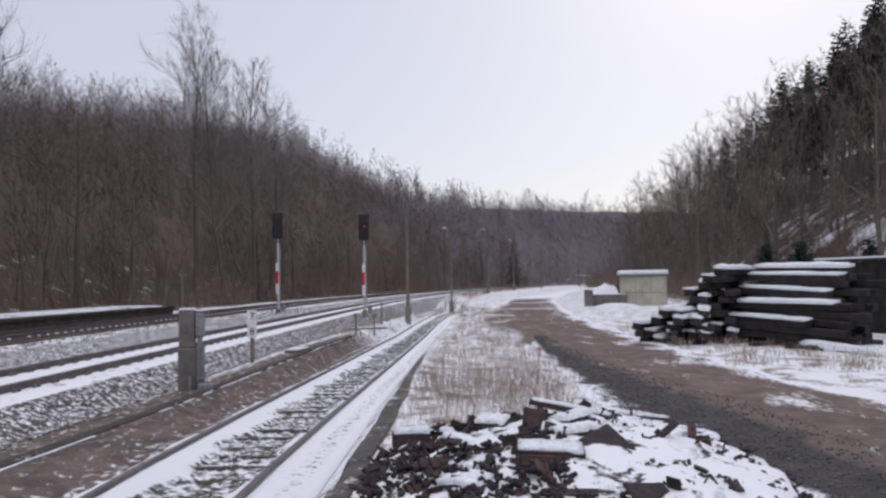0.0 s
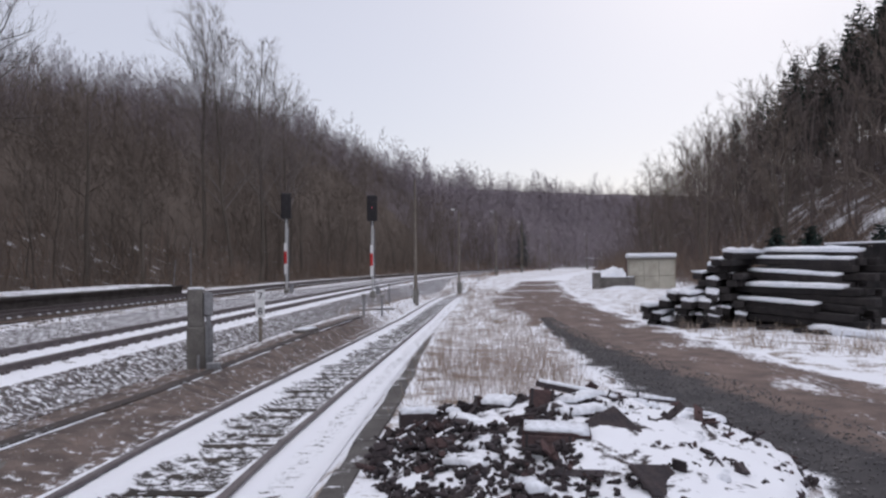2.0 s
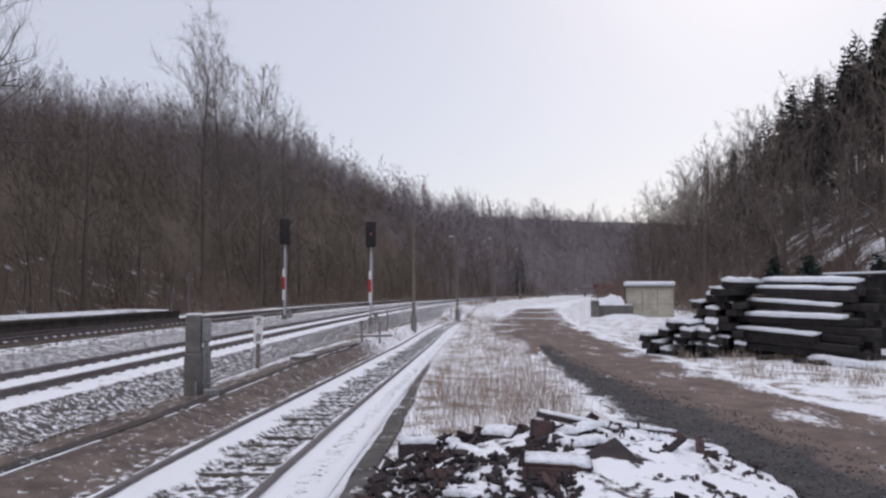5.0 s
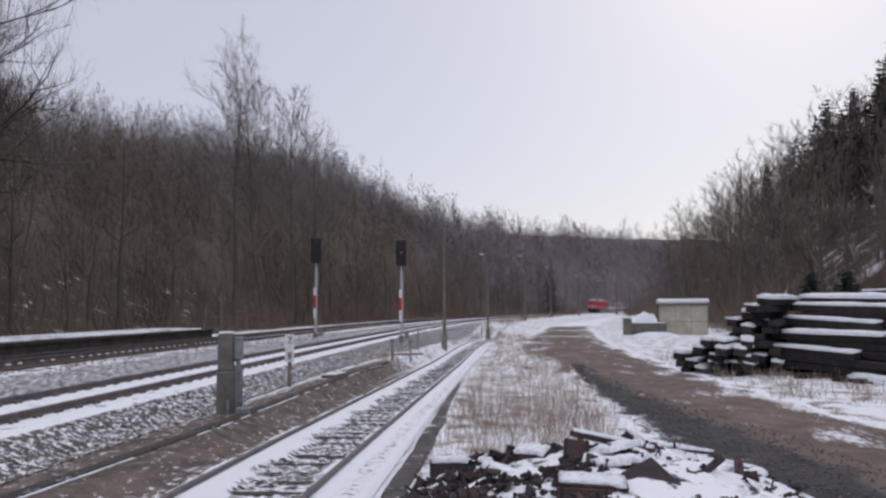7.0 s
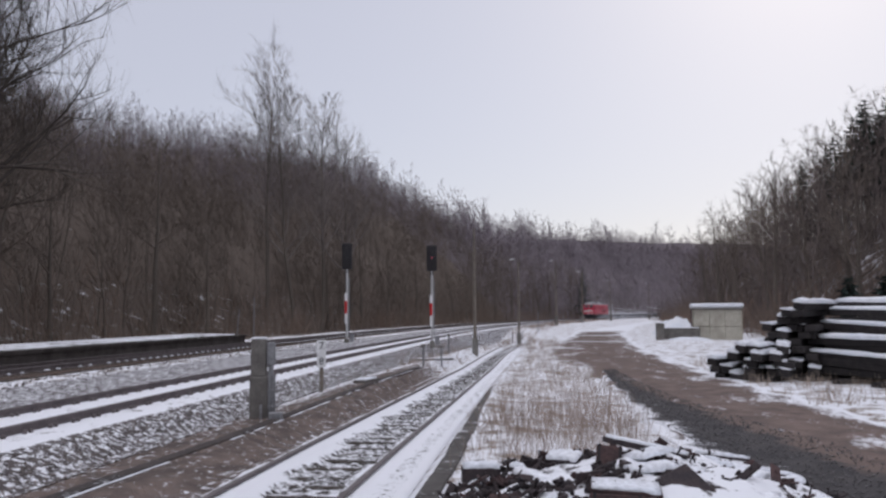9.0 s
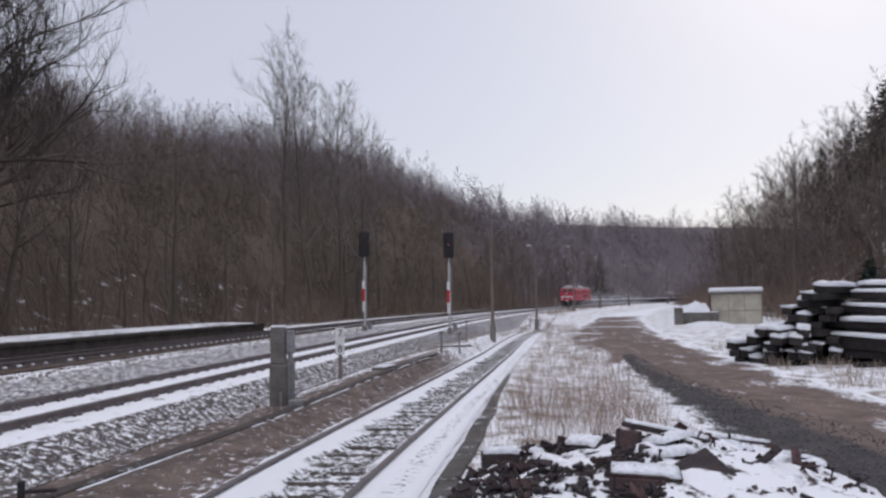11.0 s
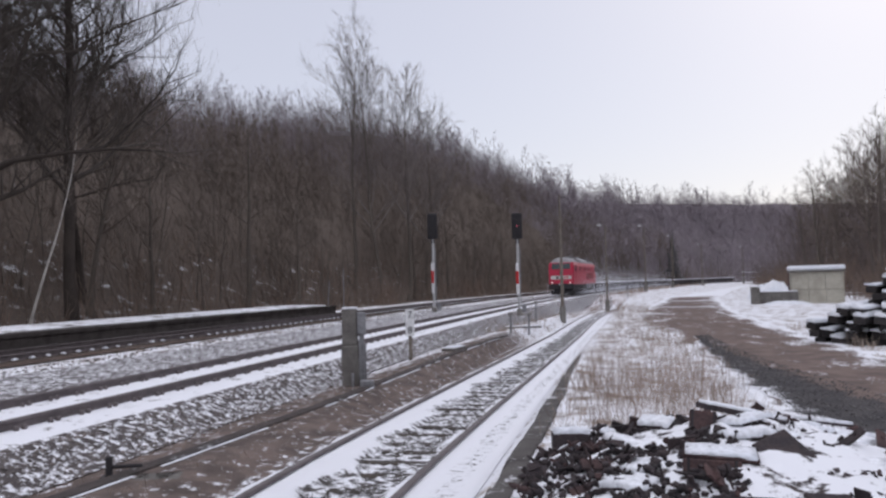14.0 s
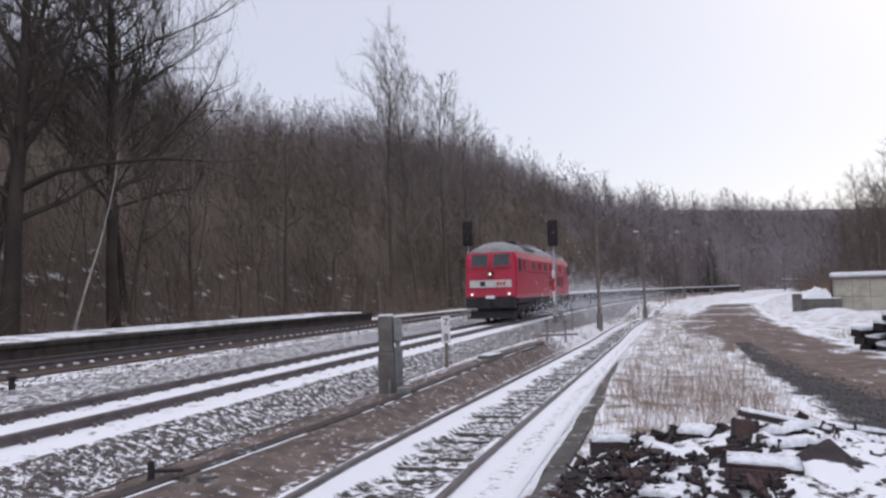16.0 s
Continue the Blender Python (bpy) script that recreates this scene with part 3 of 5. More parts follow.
def grow(seed, height, girth, first, limbs, spread, counts, lean=0.05, twig=0.012, sides=(6, 4, 3, 2), upward=0.25, joints=2, vase=None):
    """Trunk and crown of a bare tree. counts: boughs on a limb, twigs on a bough."""
    rng = np.random.default_rng(seed)
    trunk, crown = Growth(), Growth()
    tp = bent(rng, np.zeros(3), np.array([rng.normal(0, lean), rng.normal(0, lean), 1.0]), height * 0.93, 9, 0.05, 0.05)
    tr = np.array([girth * (1.25 if i == 0 else 1) * (1 - 0.92 * i / 9) for i in range(10)])
    trunk.limb(tp, tr, sides[0])
    tp = np.array(tp)
    for i in range(limbs):
        q = first + (1 - first) * (i + rng.random() * 0.8) / limbs
        q = min(q, 0.985)
        p = np.array([np.interp(q * 9, range(10), tp[:, c]) for c in range(3)])
        a = i * 2.4 + rng.random()
        rise = rng.uniform(*vase) if vase else rng.uniform(0.25, 0.8) + upward * q * 2
        ln = height * spread * (1.15 - 0.75 * q) * rng.uniform(0.7, 1.2)
        r0 = np.interp(q * 9, range(10), tr) * 0.55
        bp = bent(rng, p, np.array([math.cos(a), math.sin(a), rise]), ln, 4, 0.16, 0.07)
        (trunk if r0 > 0.15 and sides[0] > 5 else crown).limb(bp, np.linspace(r0, max(r0 * 0.18, twig), 5), sides[1])
        bp = np.array(bp)
        for j in range(counts[0]):
            q2 = 0.25 + 0.75 * (j + rng.random()) / counts[0]
            p2 = np.array([np.interp(q2 * 4, range(5), bp[:, c]) for c in range(3)])
            d2 = (bp[-1] - bp[0]) / np.linalg.norm(bp[-1] - bp[0]) + rng.normal(0, 0.65, 3) + (0, 0, 0.25)
            l2 = ln * rng.uniform(0.28, 0.5)
            b2 = bent(rng, p2, d2, l2, 2, 0.2, 0.06)
            crown.limb(b2, np.linspace(max(r0 * 0.3, twig * 1.5), twig, 3), sides[2])
            for _ in range(counts[1]):
                q3 = rng.uniform(0.3, 1.0)
                p3 = b2[0] + (b2[2] - b2[0]) * q3
                d3 = (b2[2] - b2[0]) / l2 + rng.normal(0, 0.6, 3) + (0, 0, 0.2)
                b3 = bent(rng, p3, d3, l2 * rng.uniform(0.4, 0.8), joints, 0.2, 0.05)
                crown.limb(b3, np.linspace(twig, twig * 0.4, joints + 1), sides[3])
    return trunk.arrays(), crown.arrays()


def tree_thing(name, seed, label, category="tree", bark=None, crown=None, **kw):
    (tv, tf), (cv, cf) = grow(seed, **kw)
    ob = empty(name, Matrix(), label, category)
    big_mesh("trunk", tv, tf, bark or M_BARK, ob, True)
    big_mesh("crown", cv, cf, crown or M_TWIG, ob)
    return ob


def place_tree(ob, x, y, turn=0.0, tilt=(0, 0)):
    ob.matrix_basis = pose(x, y, float(ground_z(x, y)[0]) - 0.1, tilt[0], tilt[1], turn)
    return ob


def stand(x, y, turn=0.0, size=1.0):
    return pose(x, y, float(ground_z(x, y)[0]) - 0.15, 0, 0, turn)


# broad old trees behind the platform
BIG = "large bare old tree with spreading limbs behind the platform"
for sd, x, y, h, g, f, turn in ((11, -26.5, 27.5, 26, 0.40, 0.22, 40), (12, -26.6, 34.5, 25, 0.32, 0.28, 200), (14, -33, 33.0, 24, 0.3, 0.3, 100), (15, -30.5, 40.5, 22, 0.24, 0.3, 10)):
    place_tree(tree_thing("tree", sd, BIG, bark=M_BARK_DARK, crown=M_TWIG_OLD, height=h, girth=g, first=f, limbs=36, spread=0.29, counts=(12, 13), lean=0.07, twig=0.011), x, y, turn)
# tall vase-shaped poplars that stand out over the wood
TALL = "tall bare poplar with steep limbs rising above the wood"
for sd, x, y, top, f, sp in ((21, -28.3, 82.0, 30.0, 0.42, 0.32), (22, -25.5, 82.8, 25.5, 0.30, 0.33), (23, -22.9, 84.0, 25.0, 0.32, 0.33), (24, -20.6, 86.0, 21.3, 0.30, 0.34)):
    h = top - float(ground_z(x, y)[0])
    place_tree(tree_thing("poplar", sd, TALL, crown=M_TWIG_POPLAR, height=h, girth=0.24, first=f, limbs=32, spread=sp, counts=(9, 8), lean=0.02, twig=0.011, vase=(0.8, 1.7)), x, y, sd * 50)
# a leaning birch
(tv, tf), (cv, cf) = grow(31, 10.5, 0.075, 0.6, 12, 0.2, (5, 4), 0.02)
birch = empty("birch", Matrix(), "young leaning birch with a pale trunk at the wood's edge", "tree")
big_mesh("trunk", tv, tf, M_BIRCH, birch, True)
big_mesh("crown", cv, cf, M_TWIG, birch)
place_tree(birch, -26.4, 31.2, 0, (0, 17))

# trees of the wood's edge, a few kinds, repeated
rng = np.random.default_rng(5)
EDGE = [tree_thing("edge_tree", 40 + i, "bare brown tree at the edge of the wood", height=h, girth=g, first=f, limbs=18, spread=sp, counts=(7, 8), twig=0.010)
        for i, (h, g, f, sp) in enumerate(((14, 0.2, 0.3, 0.3), (12, 0.16, 0.25, 0.32), (15, 0.22, 0.4, 0.26), (11, 0.18, 0.3, 0.36)))]
spots = [(s, -17.2 - rng.uniform(0, 4)) for s in np.arange(38, 235, 7.0)] + [(s, 26 + rng.uniform(0, 5)) for s in np.arange(34, 150, 7.5)]
for i, (s, o) in enumerate(spots):
    x, y, h = line(s + rng.uniform(-2, 2), o)
    if -30 < x < -18 and 66 < y < 84:
        continue
    k = EDGE[i % 4]
    if i < 4:
        k.matrix_basis = stand(x, y, rng.uniform(0, 360))
        tagged(k, group="edge trees")
    else:
        copy_thing(k, stand(x, y, rng.uniform(0, 360)))

# the woods beyond, as one growth on each slope
PROTO = []
for i in range(7):
    (tv, tf), (cv, cf) = grow(60 + i, 13.0, 0.075, 0.22, 13, 0.34, (5, 7), 0.05, 0.0125, (4, 2, 2, 2), 0.5, 1)
    PROTO.append((tv, tf, cv, cf))


def wood(name, label, places, rng, tall, twigs=None, clumps=0.0):
    """Joins many bare trees into one trunk mesh and one crown mesh."""
    ob = tagged(new(name), label, "woodland", kind="stuff")
    tvs, tfs, cvs, cfs, tn, cn = [], [], [], [], 0, 0
    xs, ys = np.array(places).T
    zs = ground_z(xs, ys)
    for x, y, z in zip(xs, ys, zs):
        tv, tf, cv, cf = PROTO[rng.integers(len(PROTO))]
        k, a = rng.uniform(*tall) * (1 + clumps * math.sin(x * 0.16 + 1.2 * math.sin(y * 0.07)) * math.cos(y * 0.13)), rng.uniform(0, 6.28)
        m = np.array([[math.cos(a), -math.sin(a), 0], [math.sin(a), math.cos(a), 0], [0, 0, 1]], np.float32) * k * np.array([[1.15], [1.15], [1]], np.float32)
        at = np.array([x, y, z - 0.2], np.float32)
        tvs.append(tv @ m.T + at)
        cvs.append(cv @ m.T + at)
        tfs.append(tf + tn)
        cfs.append(cf + cn)
        tn, cn = tn + len(tv), cn + len(cv)
    tagged(big_mesh("trunks", np.concatenate(tvs), np.concatenate(tfs), twigs or M_BARK, ob), kind="stuff")
    tagged(big_mesh("crowns", np.concatenate(cvs), np.concatenate(cfs), twigs or M_TWIG, ob), kind="stuff")
    return ob


def scatter(rng, n, s0, s1, o0, o1, gap):
    """Places in a band beside the line, not too near each other."""
    got, cells = [], set()
    for _ in range(n * 6):
        s, q = rng.uniform(s0, s1), rng.random()
        o = o0(s) + (o1 - o0(s)) * q
        x, y, _ = line(s, o)
        c = (round(float(x) / gap), round(float(y) / gap))
        if c in cells:
            continue
        cells.add(c)
        got.append((float(x), float(y)))
        if len(got) >= n:
            break
    return got


rng = np.random.default_rng(8)
west = scatter(rng, 420, 16, 200, lambda s: -19.0 if s < 90 else -17, -54, 2.9)
wood("woodland_west", "dense bare brown woodland on the slope above the line", west, rng, (0.5, 0.8))
ridge = scatter(rng, 390, 20, 215, lambda s: -46.0, -86, 2.8)
wood("woodland_ridge", "bare woodland along the ridge, coloured purplish for haze", ridge, rng, (0.48, 0.8), M_TWIG_RIDGE, 0.2)
PROTO[:] = [(*a, *b) for a, b in (grow(80 + i, 13.0, 0.09, 0.2, 12, 0.36, (3, 4), 0.05, 0.030, (3, 2, 2, 2), 0.5, 1) for i in range(6))]
west_far = scatter(rng, 700, 195, 430, lambda s: -14.5, -66, 2.7)
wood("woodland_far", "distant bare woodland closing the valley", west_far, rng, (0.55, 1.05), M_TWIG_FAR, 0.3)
crest = scatter(rng, 280, 195, 340, lambda s: -58.0, -86, 2.4)
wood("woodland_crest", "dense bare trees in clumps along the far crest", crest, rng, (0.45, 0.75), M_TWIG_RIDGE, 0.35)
PROTO[:] = [(*a, *b) for a, b in (grow(90 + i, 13.0, 0.085, 0.2, 15, 0.30, (5, 8), 0.05, 0.009, (4, 2, 2, 2), 0.6, 1) for i in range(6))]
east = scatter(rng, 350, 34, 185, lambda s: float(np.interp(s, [0, 110, 150, 205], [29, 29, 27, 14])), 85, 3.3)
wood("woodland_east", "bare woodland with dark trunks on the snowy slope", east, rng, (0.95, 1.35), M_TWIG_EAST)

# undergrowth along the feet of the slopes
def brush(name, label, places, rng, height, material, stems=26, loose=0.6, thick=1.0):
    g = Growth()
    xs, ys = np.array(places).T
    for x, y, z in zip(xs, ys, ground_z(xs, ys)):
        k = height * rng.uniform(0.5, 1.2)
        for _ in range(stems):
            a = rng.uniform(0, 6.28)
            st = np.array([x + rng.normal(0, loose), y + rng.normal(0, loose), z - 0.1])
            p = bent(rng, st, np.array([math.cos(a) * 0.5, math.sin(a) * 0.5, 1.0]), k * rng.uniform(0.5, 1.1), 3, 0.16, 0.0)
            g.limb(p, [0.016 * thick, 0.013 * thick, 0.01 * thick, 0.004 * thick], 2)
    v, f = g.arrays()
    return tagged(big_mesh(name, v, f, material), label, "bushes", kind="stuff")


rng = np.random.default_rng(9)
brush("undergrowth_west", "leafless reddish-brown shrubs along the wood's edge", scatter(rng, 420, 16, 240, lambda s: -15.8 if s < 55 else -13.5, -27, 1.2), rng, 3.0, M_TWIG_RED, 22)
brush("thicket_west", "thicket of thin bare saplings on the slope", scatter(rng, 900, 16, 260, lambda s: -16.5 if s < 55 else -14.5, -60, 1.5), rng, 7.5, M_TWIG, 24)
brush("thicket_east", "thicket of thin bare saplings on the slope", scatter(rng, 330, 40, 200, lambda s: float(np.interp(s, [0, 110, 150, 205], [25, 25, 23, 11])), 55, 1.5), rng, 7.0, M_TWIG_EAST, 26)
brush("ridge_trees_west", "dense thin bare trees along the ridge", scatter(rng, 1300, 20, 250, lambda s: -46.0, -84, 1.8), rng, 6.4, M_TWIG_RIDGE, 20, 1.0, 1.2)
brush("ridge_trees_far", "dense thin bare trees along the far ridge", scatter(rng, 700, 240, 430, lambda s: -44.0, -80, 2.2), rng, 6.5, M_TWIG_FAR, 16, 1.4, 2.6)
brush("undergrowth_east", "leafless brown shrubs at the foot of the slope", scatter(rng, 330, 40, 190, lambda s: float(np.interp(s, [0, 110, 150, 205], [22, 22, 21, 11])), 38, 1.2), rng, 3.6, M_TWIG_RED)


# ---- conifers ----
def conifer(name, seed, height, label, first=0.1, wide=0.17, tiers=22, ragged=0.3):
    rng = np.random.default_rng(seed)
    trunk, g = Growth(), Growth()
    trunk.limb([np.array([0, 0, height * i / 5]) for i in range(6)], [height * 0.014 * (1 - 0.18 * i) for i in range(6)], 6)
    for i in range(tiers):
        q = first + (1 - first) * (i + 0.5) / tiers
        ln = height * wide * (1 - q) ** 0.8 + 0.15
        for j in range(7):
            a, l = j * 0.9 + i * 0.5 + rng.uniform(-0.3, 0.3), ln * rng.uniform(1 - ragged, 1 + ragged)
            d = np.array([math.cos(a), math.sin(a), 0.25 - 0.5 * (1 - q)])
            p = bent(rng, np.array([0, 0, height * q]), d, l, 3, 0.08, -0.05)
            g.limb(p, [0.05, 0.04, 0.03, 0.01], 2)
            for t in range(9):
                w = p[0] + (p[3] - p[0]) * rng.uniform(0.15, 1)
                e = bent(rng, w, (p[3] - p[0]) / l + rng.normal(0, 0.7, 3) - (0, 0, 0.2), l * 0.32 * rng.uniform(0.6, 1.2), 1, 0, 0)
                g.limb(e, [0.10, 0.03], 2)
    ob = empty(name, Matrix(), label, "conifer")
    tv, tf = trunk.arrays()
    cv, cf = g.arrays()
    big_mesh("trunk", tv, tf, M_BARK, ob, True)
    big_mesh("crown", cv, cf, M_NEEDLE, ob)
    return ob


PINE = "dark evergreen standing among bare trees on the slope"
pines = [conifer("spruce", 71, 16.5, PINE, 0.3, 0.2, 30, 0.45), conifer("pine", 72, 17.5, PINE, 0.45, 0.26, 20, 0.6)]
spots = [(41.0, 117.0, 0), (39.0, 121.0, 0), (43.5, 113.0, 1), (37.5, 73.0, 1), (39.0, 76.0, 0), (36.0, 69.0, 1), (40.0, 70.0, 1), (41, 80, 1), (44, 88, 1), (39.5, 66, 1), (47, 101, 1), (43, 71, 1), (42, 75, 0), (40, 86, 1), (43, 94, 0), (41, 104, 1), (45, 109, 0), (44, 122, 1), (48, 116, 1), (47, 92, 1), (46, 84, 1), (42, 62, 1), (40, 78, 0), (42, 83, 1), (38, 80, 1), (44, 79, 0), (43, 100, 1), (39, 98, 1), (38.5, 90, 0), (46, 95, 1)]
for i, (x, y, k) in enumerate(spots):
    m = stand(x, y, 40 * i)
    if i == 0:
        pines[0].matrix_basis = m
    elif i == 2:
        pines[1].matrix_basis = m
    else:
        copy_thing(pines[k], m)
small = conifer("young_spruce", 74, 3.3, "young dark green spruce behind the board fence", 0.05, 0.24, 26, 0.45)
small.matrix_basis = stand(15.0, 36.5)
for x, y in ((14.1, 38.2), (17.6, 35.5)):
    copy_thing(small, stand(x, y, x * 70))
lone = conifer("spruce", 75, 15, "lone dark spruce on the far slope", 0.1)
lone.matrix_basis = stand(13.0, 226.0)

# ---- signals ----
M_GREYPOST = mat("pale_grey_post_paint", (0.5, 0.5, 0.5), (0.4, 0.4, 0.4), 0.6, 4, 0.1, 0.1, 30)
def signal(m, tall):
    ob = empty("railway_signal", m, "black-headed railway light signal on a red and white post", "railway signal", "light signals")
    part("base", box(0.3, 0.3, 0.4, (0, 0, 0.1), 0.03), M_CONCRETE, ob)
    part("post", tube(0.075, 0.07, 4.2, (0, 0, 0.3), 12), M_GREYPOST, ob)
    for k, (z, h, mt) in enumerate(((1.17, 0.63, M_WHITE), (1.8, 0.75, M_SIGRED), (2.55, 0.5, M_WHITE))):
        part("colour_plate", box(0.15, 0.02, h - 0.01, (-0.06 if k < 4 else 0, -0.09, z + h / 2), 0.004), mt, ob, "white plate" if mt is M_WHITE else "red plate")
    bm = box(0.62, 0.3, 1.55, (0, 0, 5.25), 0.06)
    head = part("signal_head", bm, M_BLACK, ob, "black signal head")
    part("bracket", box(0.18, 0.12, 0.45, (0, 0, 4.42), 0.02), M_BLACK, ob)
    for x, z in ((0, 5.75), (0, 5.25), (-0.15, 4.85), (0.15, 4.85)):
        hood = tube(0.105, 0.115, 0.24, (x, -0.15, z), 12, None, pose(0, 0, 0, 90))
        part("hood", hood, M_BLACK, head)
    part("lamp", tube(0.038, 0.038, 0.02, (0.0, -0.392, 5.25), 12, None, pose(0, 0, 0, 90)), M_REDLAMP if m.translation.x > -9 else M_GLASS, head, "glowing red lamp" if m.translation.x > -9 else "")
    part("ladder", box(0.05, 0.05, 3.6, (0.13, 0.1, 2.2)), M_GREY, ob)
    part("cable_box", box(0.25, 0.2, 0.5, (0.3, 0.15, 0.35), 0.02), M_GREY, ob)
    for o in ob.children_recursive:
        if o.parent == ob:
            o.scale = (tall, tall, tall)
    return ob


signal(pose(-11.65, 48.6, -0.22, 0, 0, 14), 1.03)
signal(pose(-5.85, 44.8, -0.22, 0, 0, 8), 0.94)


# ---- lamp posts along the line ----
def lamp_post(x, y, h, lamp=True):
    ob = empty("lamp_post", pose(x, y, float(ground_z(x, y)[0]) - 0.1, 0, 0, 200), "grey concrete lamp post beside the railway" if lamp else "tall bare timber pole beside the railway", "lamp post", "poles along the line")
    part("pole", tube(0.13 if not lamp else 0.11, 0.07, h, (0, 0, 0), 10), M_WOOD, ob)
    part("foot", box(0.36, 0.36, 1.3, (0, 0, 0.65), 0.04), M_CONCRETE, ob)
    if lamp:
        part("arm", tube(0.03, 0.025, 0.5, (0, 0, h - 0.1), 8, None, pose(0, 0, 0, 0, 80)), M_GREY, ob)
        part("lamp_head", box(0.42, 0.2, 0.11, (0.6, 0, h), 0.04), M_WHITE, ob, "pale lamp head")
    return ob


lamp_post(-4.4, 57.5, 9.2, False)
for (x, y), h in zip(((-1.7, 78.0), (2.6, 106.0), (7.6, 135.0), (15.2, 168.0), (26.0, 190.0)), (8.4, 8.6, 8.6, 8.4, 8.4)):
    lamp_post(x, y, h)
for x, y, h in ((-5.1, 46.5, 1.2), (-4.6, 38.6, 1.0), (-4.9, 34.5, 0.9), (0.2, 92, 2.6), (-1.5, 87, 0.9), (-2.5, 84, 0.9), (3.9, 118, 1.3), (2.0, 112, 1.0)):
    ob = empty("marker_post", pose(x, y, float(ground_z(x, y)[0]) - 0.05), "short grey marker post with a small cap in the snow", "marker post", "marker posts")
    part("stake", tube(0.05, 0.045, h, (0, 0, 0), 8), M_GREY, ob)
    part("cap", box(0.2, 0.12, 0.12, (0, 0, h + 0.03), 0.02), M_CONCRETE, ob)

# ---- concrete post with a cable box ----
pz = float(ground_z(-5.75, 15.9)[0])
M_POST = mat("dark_weathered_concrete", (0.19, 0.178, 0.165), (0.125, 0.116, 0.108), 0.9, 3, 0, 0.5, 40, 0.2)
post = empty("concrete_post", pose(-5.64, 15.9, pz, 0, 0, 14), "weathered concrete post with a metal cable box, snow on top", "post")
bm = box(0.36, 0.36, 0.9, (0, 0, 0.4), 0.03)
part("plinth", bm, M_POST, post)
part("pillar", box(0.31, 0.31, 0.75, (-0.01, 0, 1.22), 0.025), M_POST, post)
part("snow_cap", box(0.3, 0.3, 0.04, (-0.01, 0, 1.614), 0.015), M_SNOW, post, "thin snow")
part("upright", box(0.1, 0.1, 1.42, (0.23, -0.05, 0.66), 0.01), M_GREY, post)
part("cable_box", box(0.17, 0.16, 0.46, (0.24, -0.09, 1.3), 0.015), M_GREY, post, "pale grey metal box")
for x in (0.2, 0.31):
    part("conduit", tube(0.022, 0.022, 0.9, (x, -0.13, -0.02), 8), M_GREY, post)
for z in (0.25, 0.55):
    part("clamp", box(0.24, 0.03, 0.03, (0.28, -0.15, z)), M_GREY, post)

# ---- kilometre board ----
bz = float(ground_z(-5.85, 21.4)[0])
board = empty("number_board", pose(-5.85, 21.4, bz, 0, 0, 12), "white railway distance board with two black numerals", "sign")
part("stake", box(0.1, 0.07, 1.3, (0, 0.025, 0.6), 0.01), M_WOOD, board)
part("plate", box(0.25, 0.025, 0.74, (0, -0.03, 1.04), 0.006), M_WHITE, board)
for ch, z in (("7", 1.16), ("8", 0.74)):
    cu = bpy.data.curves.new("numeral", "FONT")
    cu.body, cu.size, cu.extrude, cu.align_x = ch, 0.27, 0.003, "CENTER"
    tmp = bpy.data.objects.new("numeral", cu)
    me = bpy.data.meshes.new_from_object(tmp)
    bpy.data.objects.remove(tmp)
    me.materials.clear()
    me.materials.append(M_BLACK)
    o = new("numeral", me)
    o.parent, o.matrix_basis = board, pose(0, -0.05, z, 90)

# ---- platform ----
P0, P1 = -30.0, 48.5
ps = np.arange(P0, P1 + 0.1, 1.0)
prof = [(-10.05, -0.35), (-10.05, 0.26), (-9.98, 0.26), (-9.98, 0.38), (-10.5, 0.39), (-14.2, 0.41), (-14.2, -0.35)]
v, f = [], []
for s in ps:
    for o, z in prof:
        x, y, _ = line(s, o)
        v.append((float(x), float(y), z))
k = len(prof)
for i in range(len(ps) - 1):
    f += [(i * k + j, i * k + (j + 1) % k, (i + 1) * k + (j + 1) % k, (i + 1) * k + j) for j in range(k)]
f += [tuple(range(k)), tuple((len(ps) - 1) * k + j for j in reversed(range(k)))]
M_PLATWALL = mat("sooty_platform_edge", (0.05, 0.043, 0.04), (0.085, 0.075, 0.07), 0.9, 2, 0, 0.5, 20, 0.2)
platform = tagged(mesh_ob("platform", v, f, M_PLATWALL), "low railway platform with a dark stone edge", "platform", kind="structure")
v, f = [], []
for s in ps:
    w = 0.25 * math.sin(s * 0.7) + 0.15 * math.sin(s * 1.9)
    for o, z in ((-10.7 + w * 0.6, 0.392), (-10.9 + w * 0.6, 0.42), (-12.5, 0.46), (-13.9, 0.44), (-14.1, 0.41)):
        x, y, _ = line(s, o)
        v.append((float(x), float(y), z))
for i in range(len(ps) - 1):
    f += [(i * 5 + j, i * 5 + j + 1, i * 5 + j + 6, i * 5 + j + 5) for j in range(4)]
M_PLATSNOW = snow_mix("patchy_platform_snow", (0.14, 0.11, 0.095), (0.1, 0.085, 0.075), 0.40, 0.5, 1.5, 9)
tagged(mesh_ob("platform_snow", v, f, M_PLATSNOW, None, True), "untrodden snow lying on the platform", "snow", kind="structure")
for x, y, h, t in ((-17.7, 46.0, 1.6, 5), (-16.66, 46.0, 2.3, 0)):
    ob = empty("thin_mast", pose(float(x), float(y), 0.35, 0, t, 0), "thin pale metal mast at the platform's end", "mast", "thin masts")
    part("mast", tube(0.035, 0.03, h, (0, 0, 0), 8), M_GREY, ob)
    part("foot", box(0.2, 0.2, 0.1, (0, 0, 0.06), 0.02), M_CONCRETE, ob)

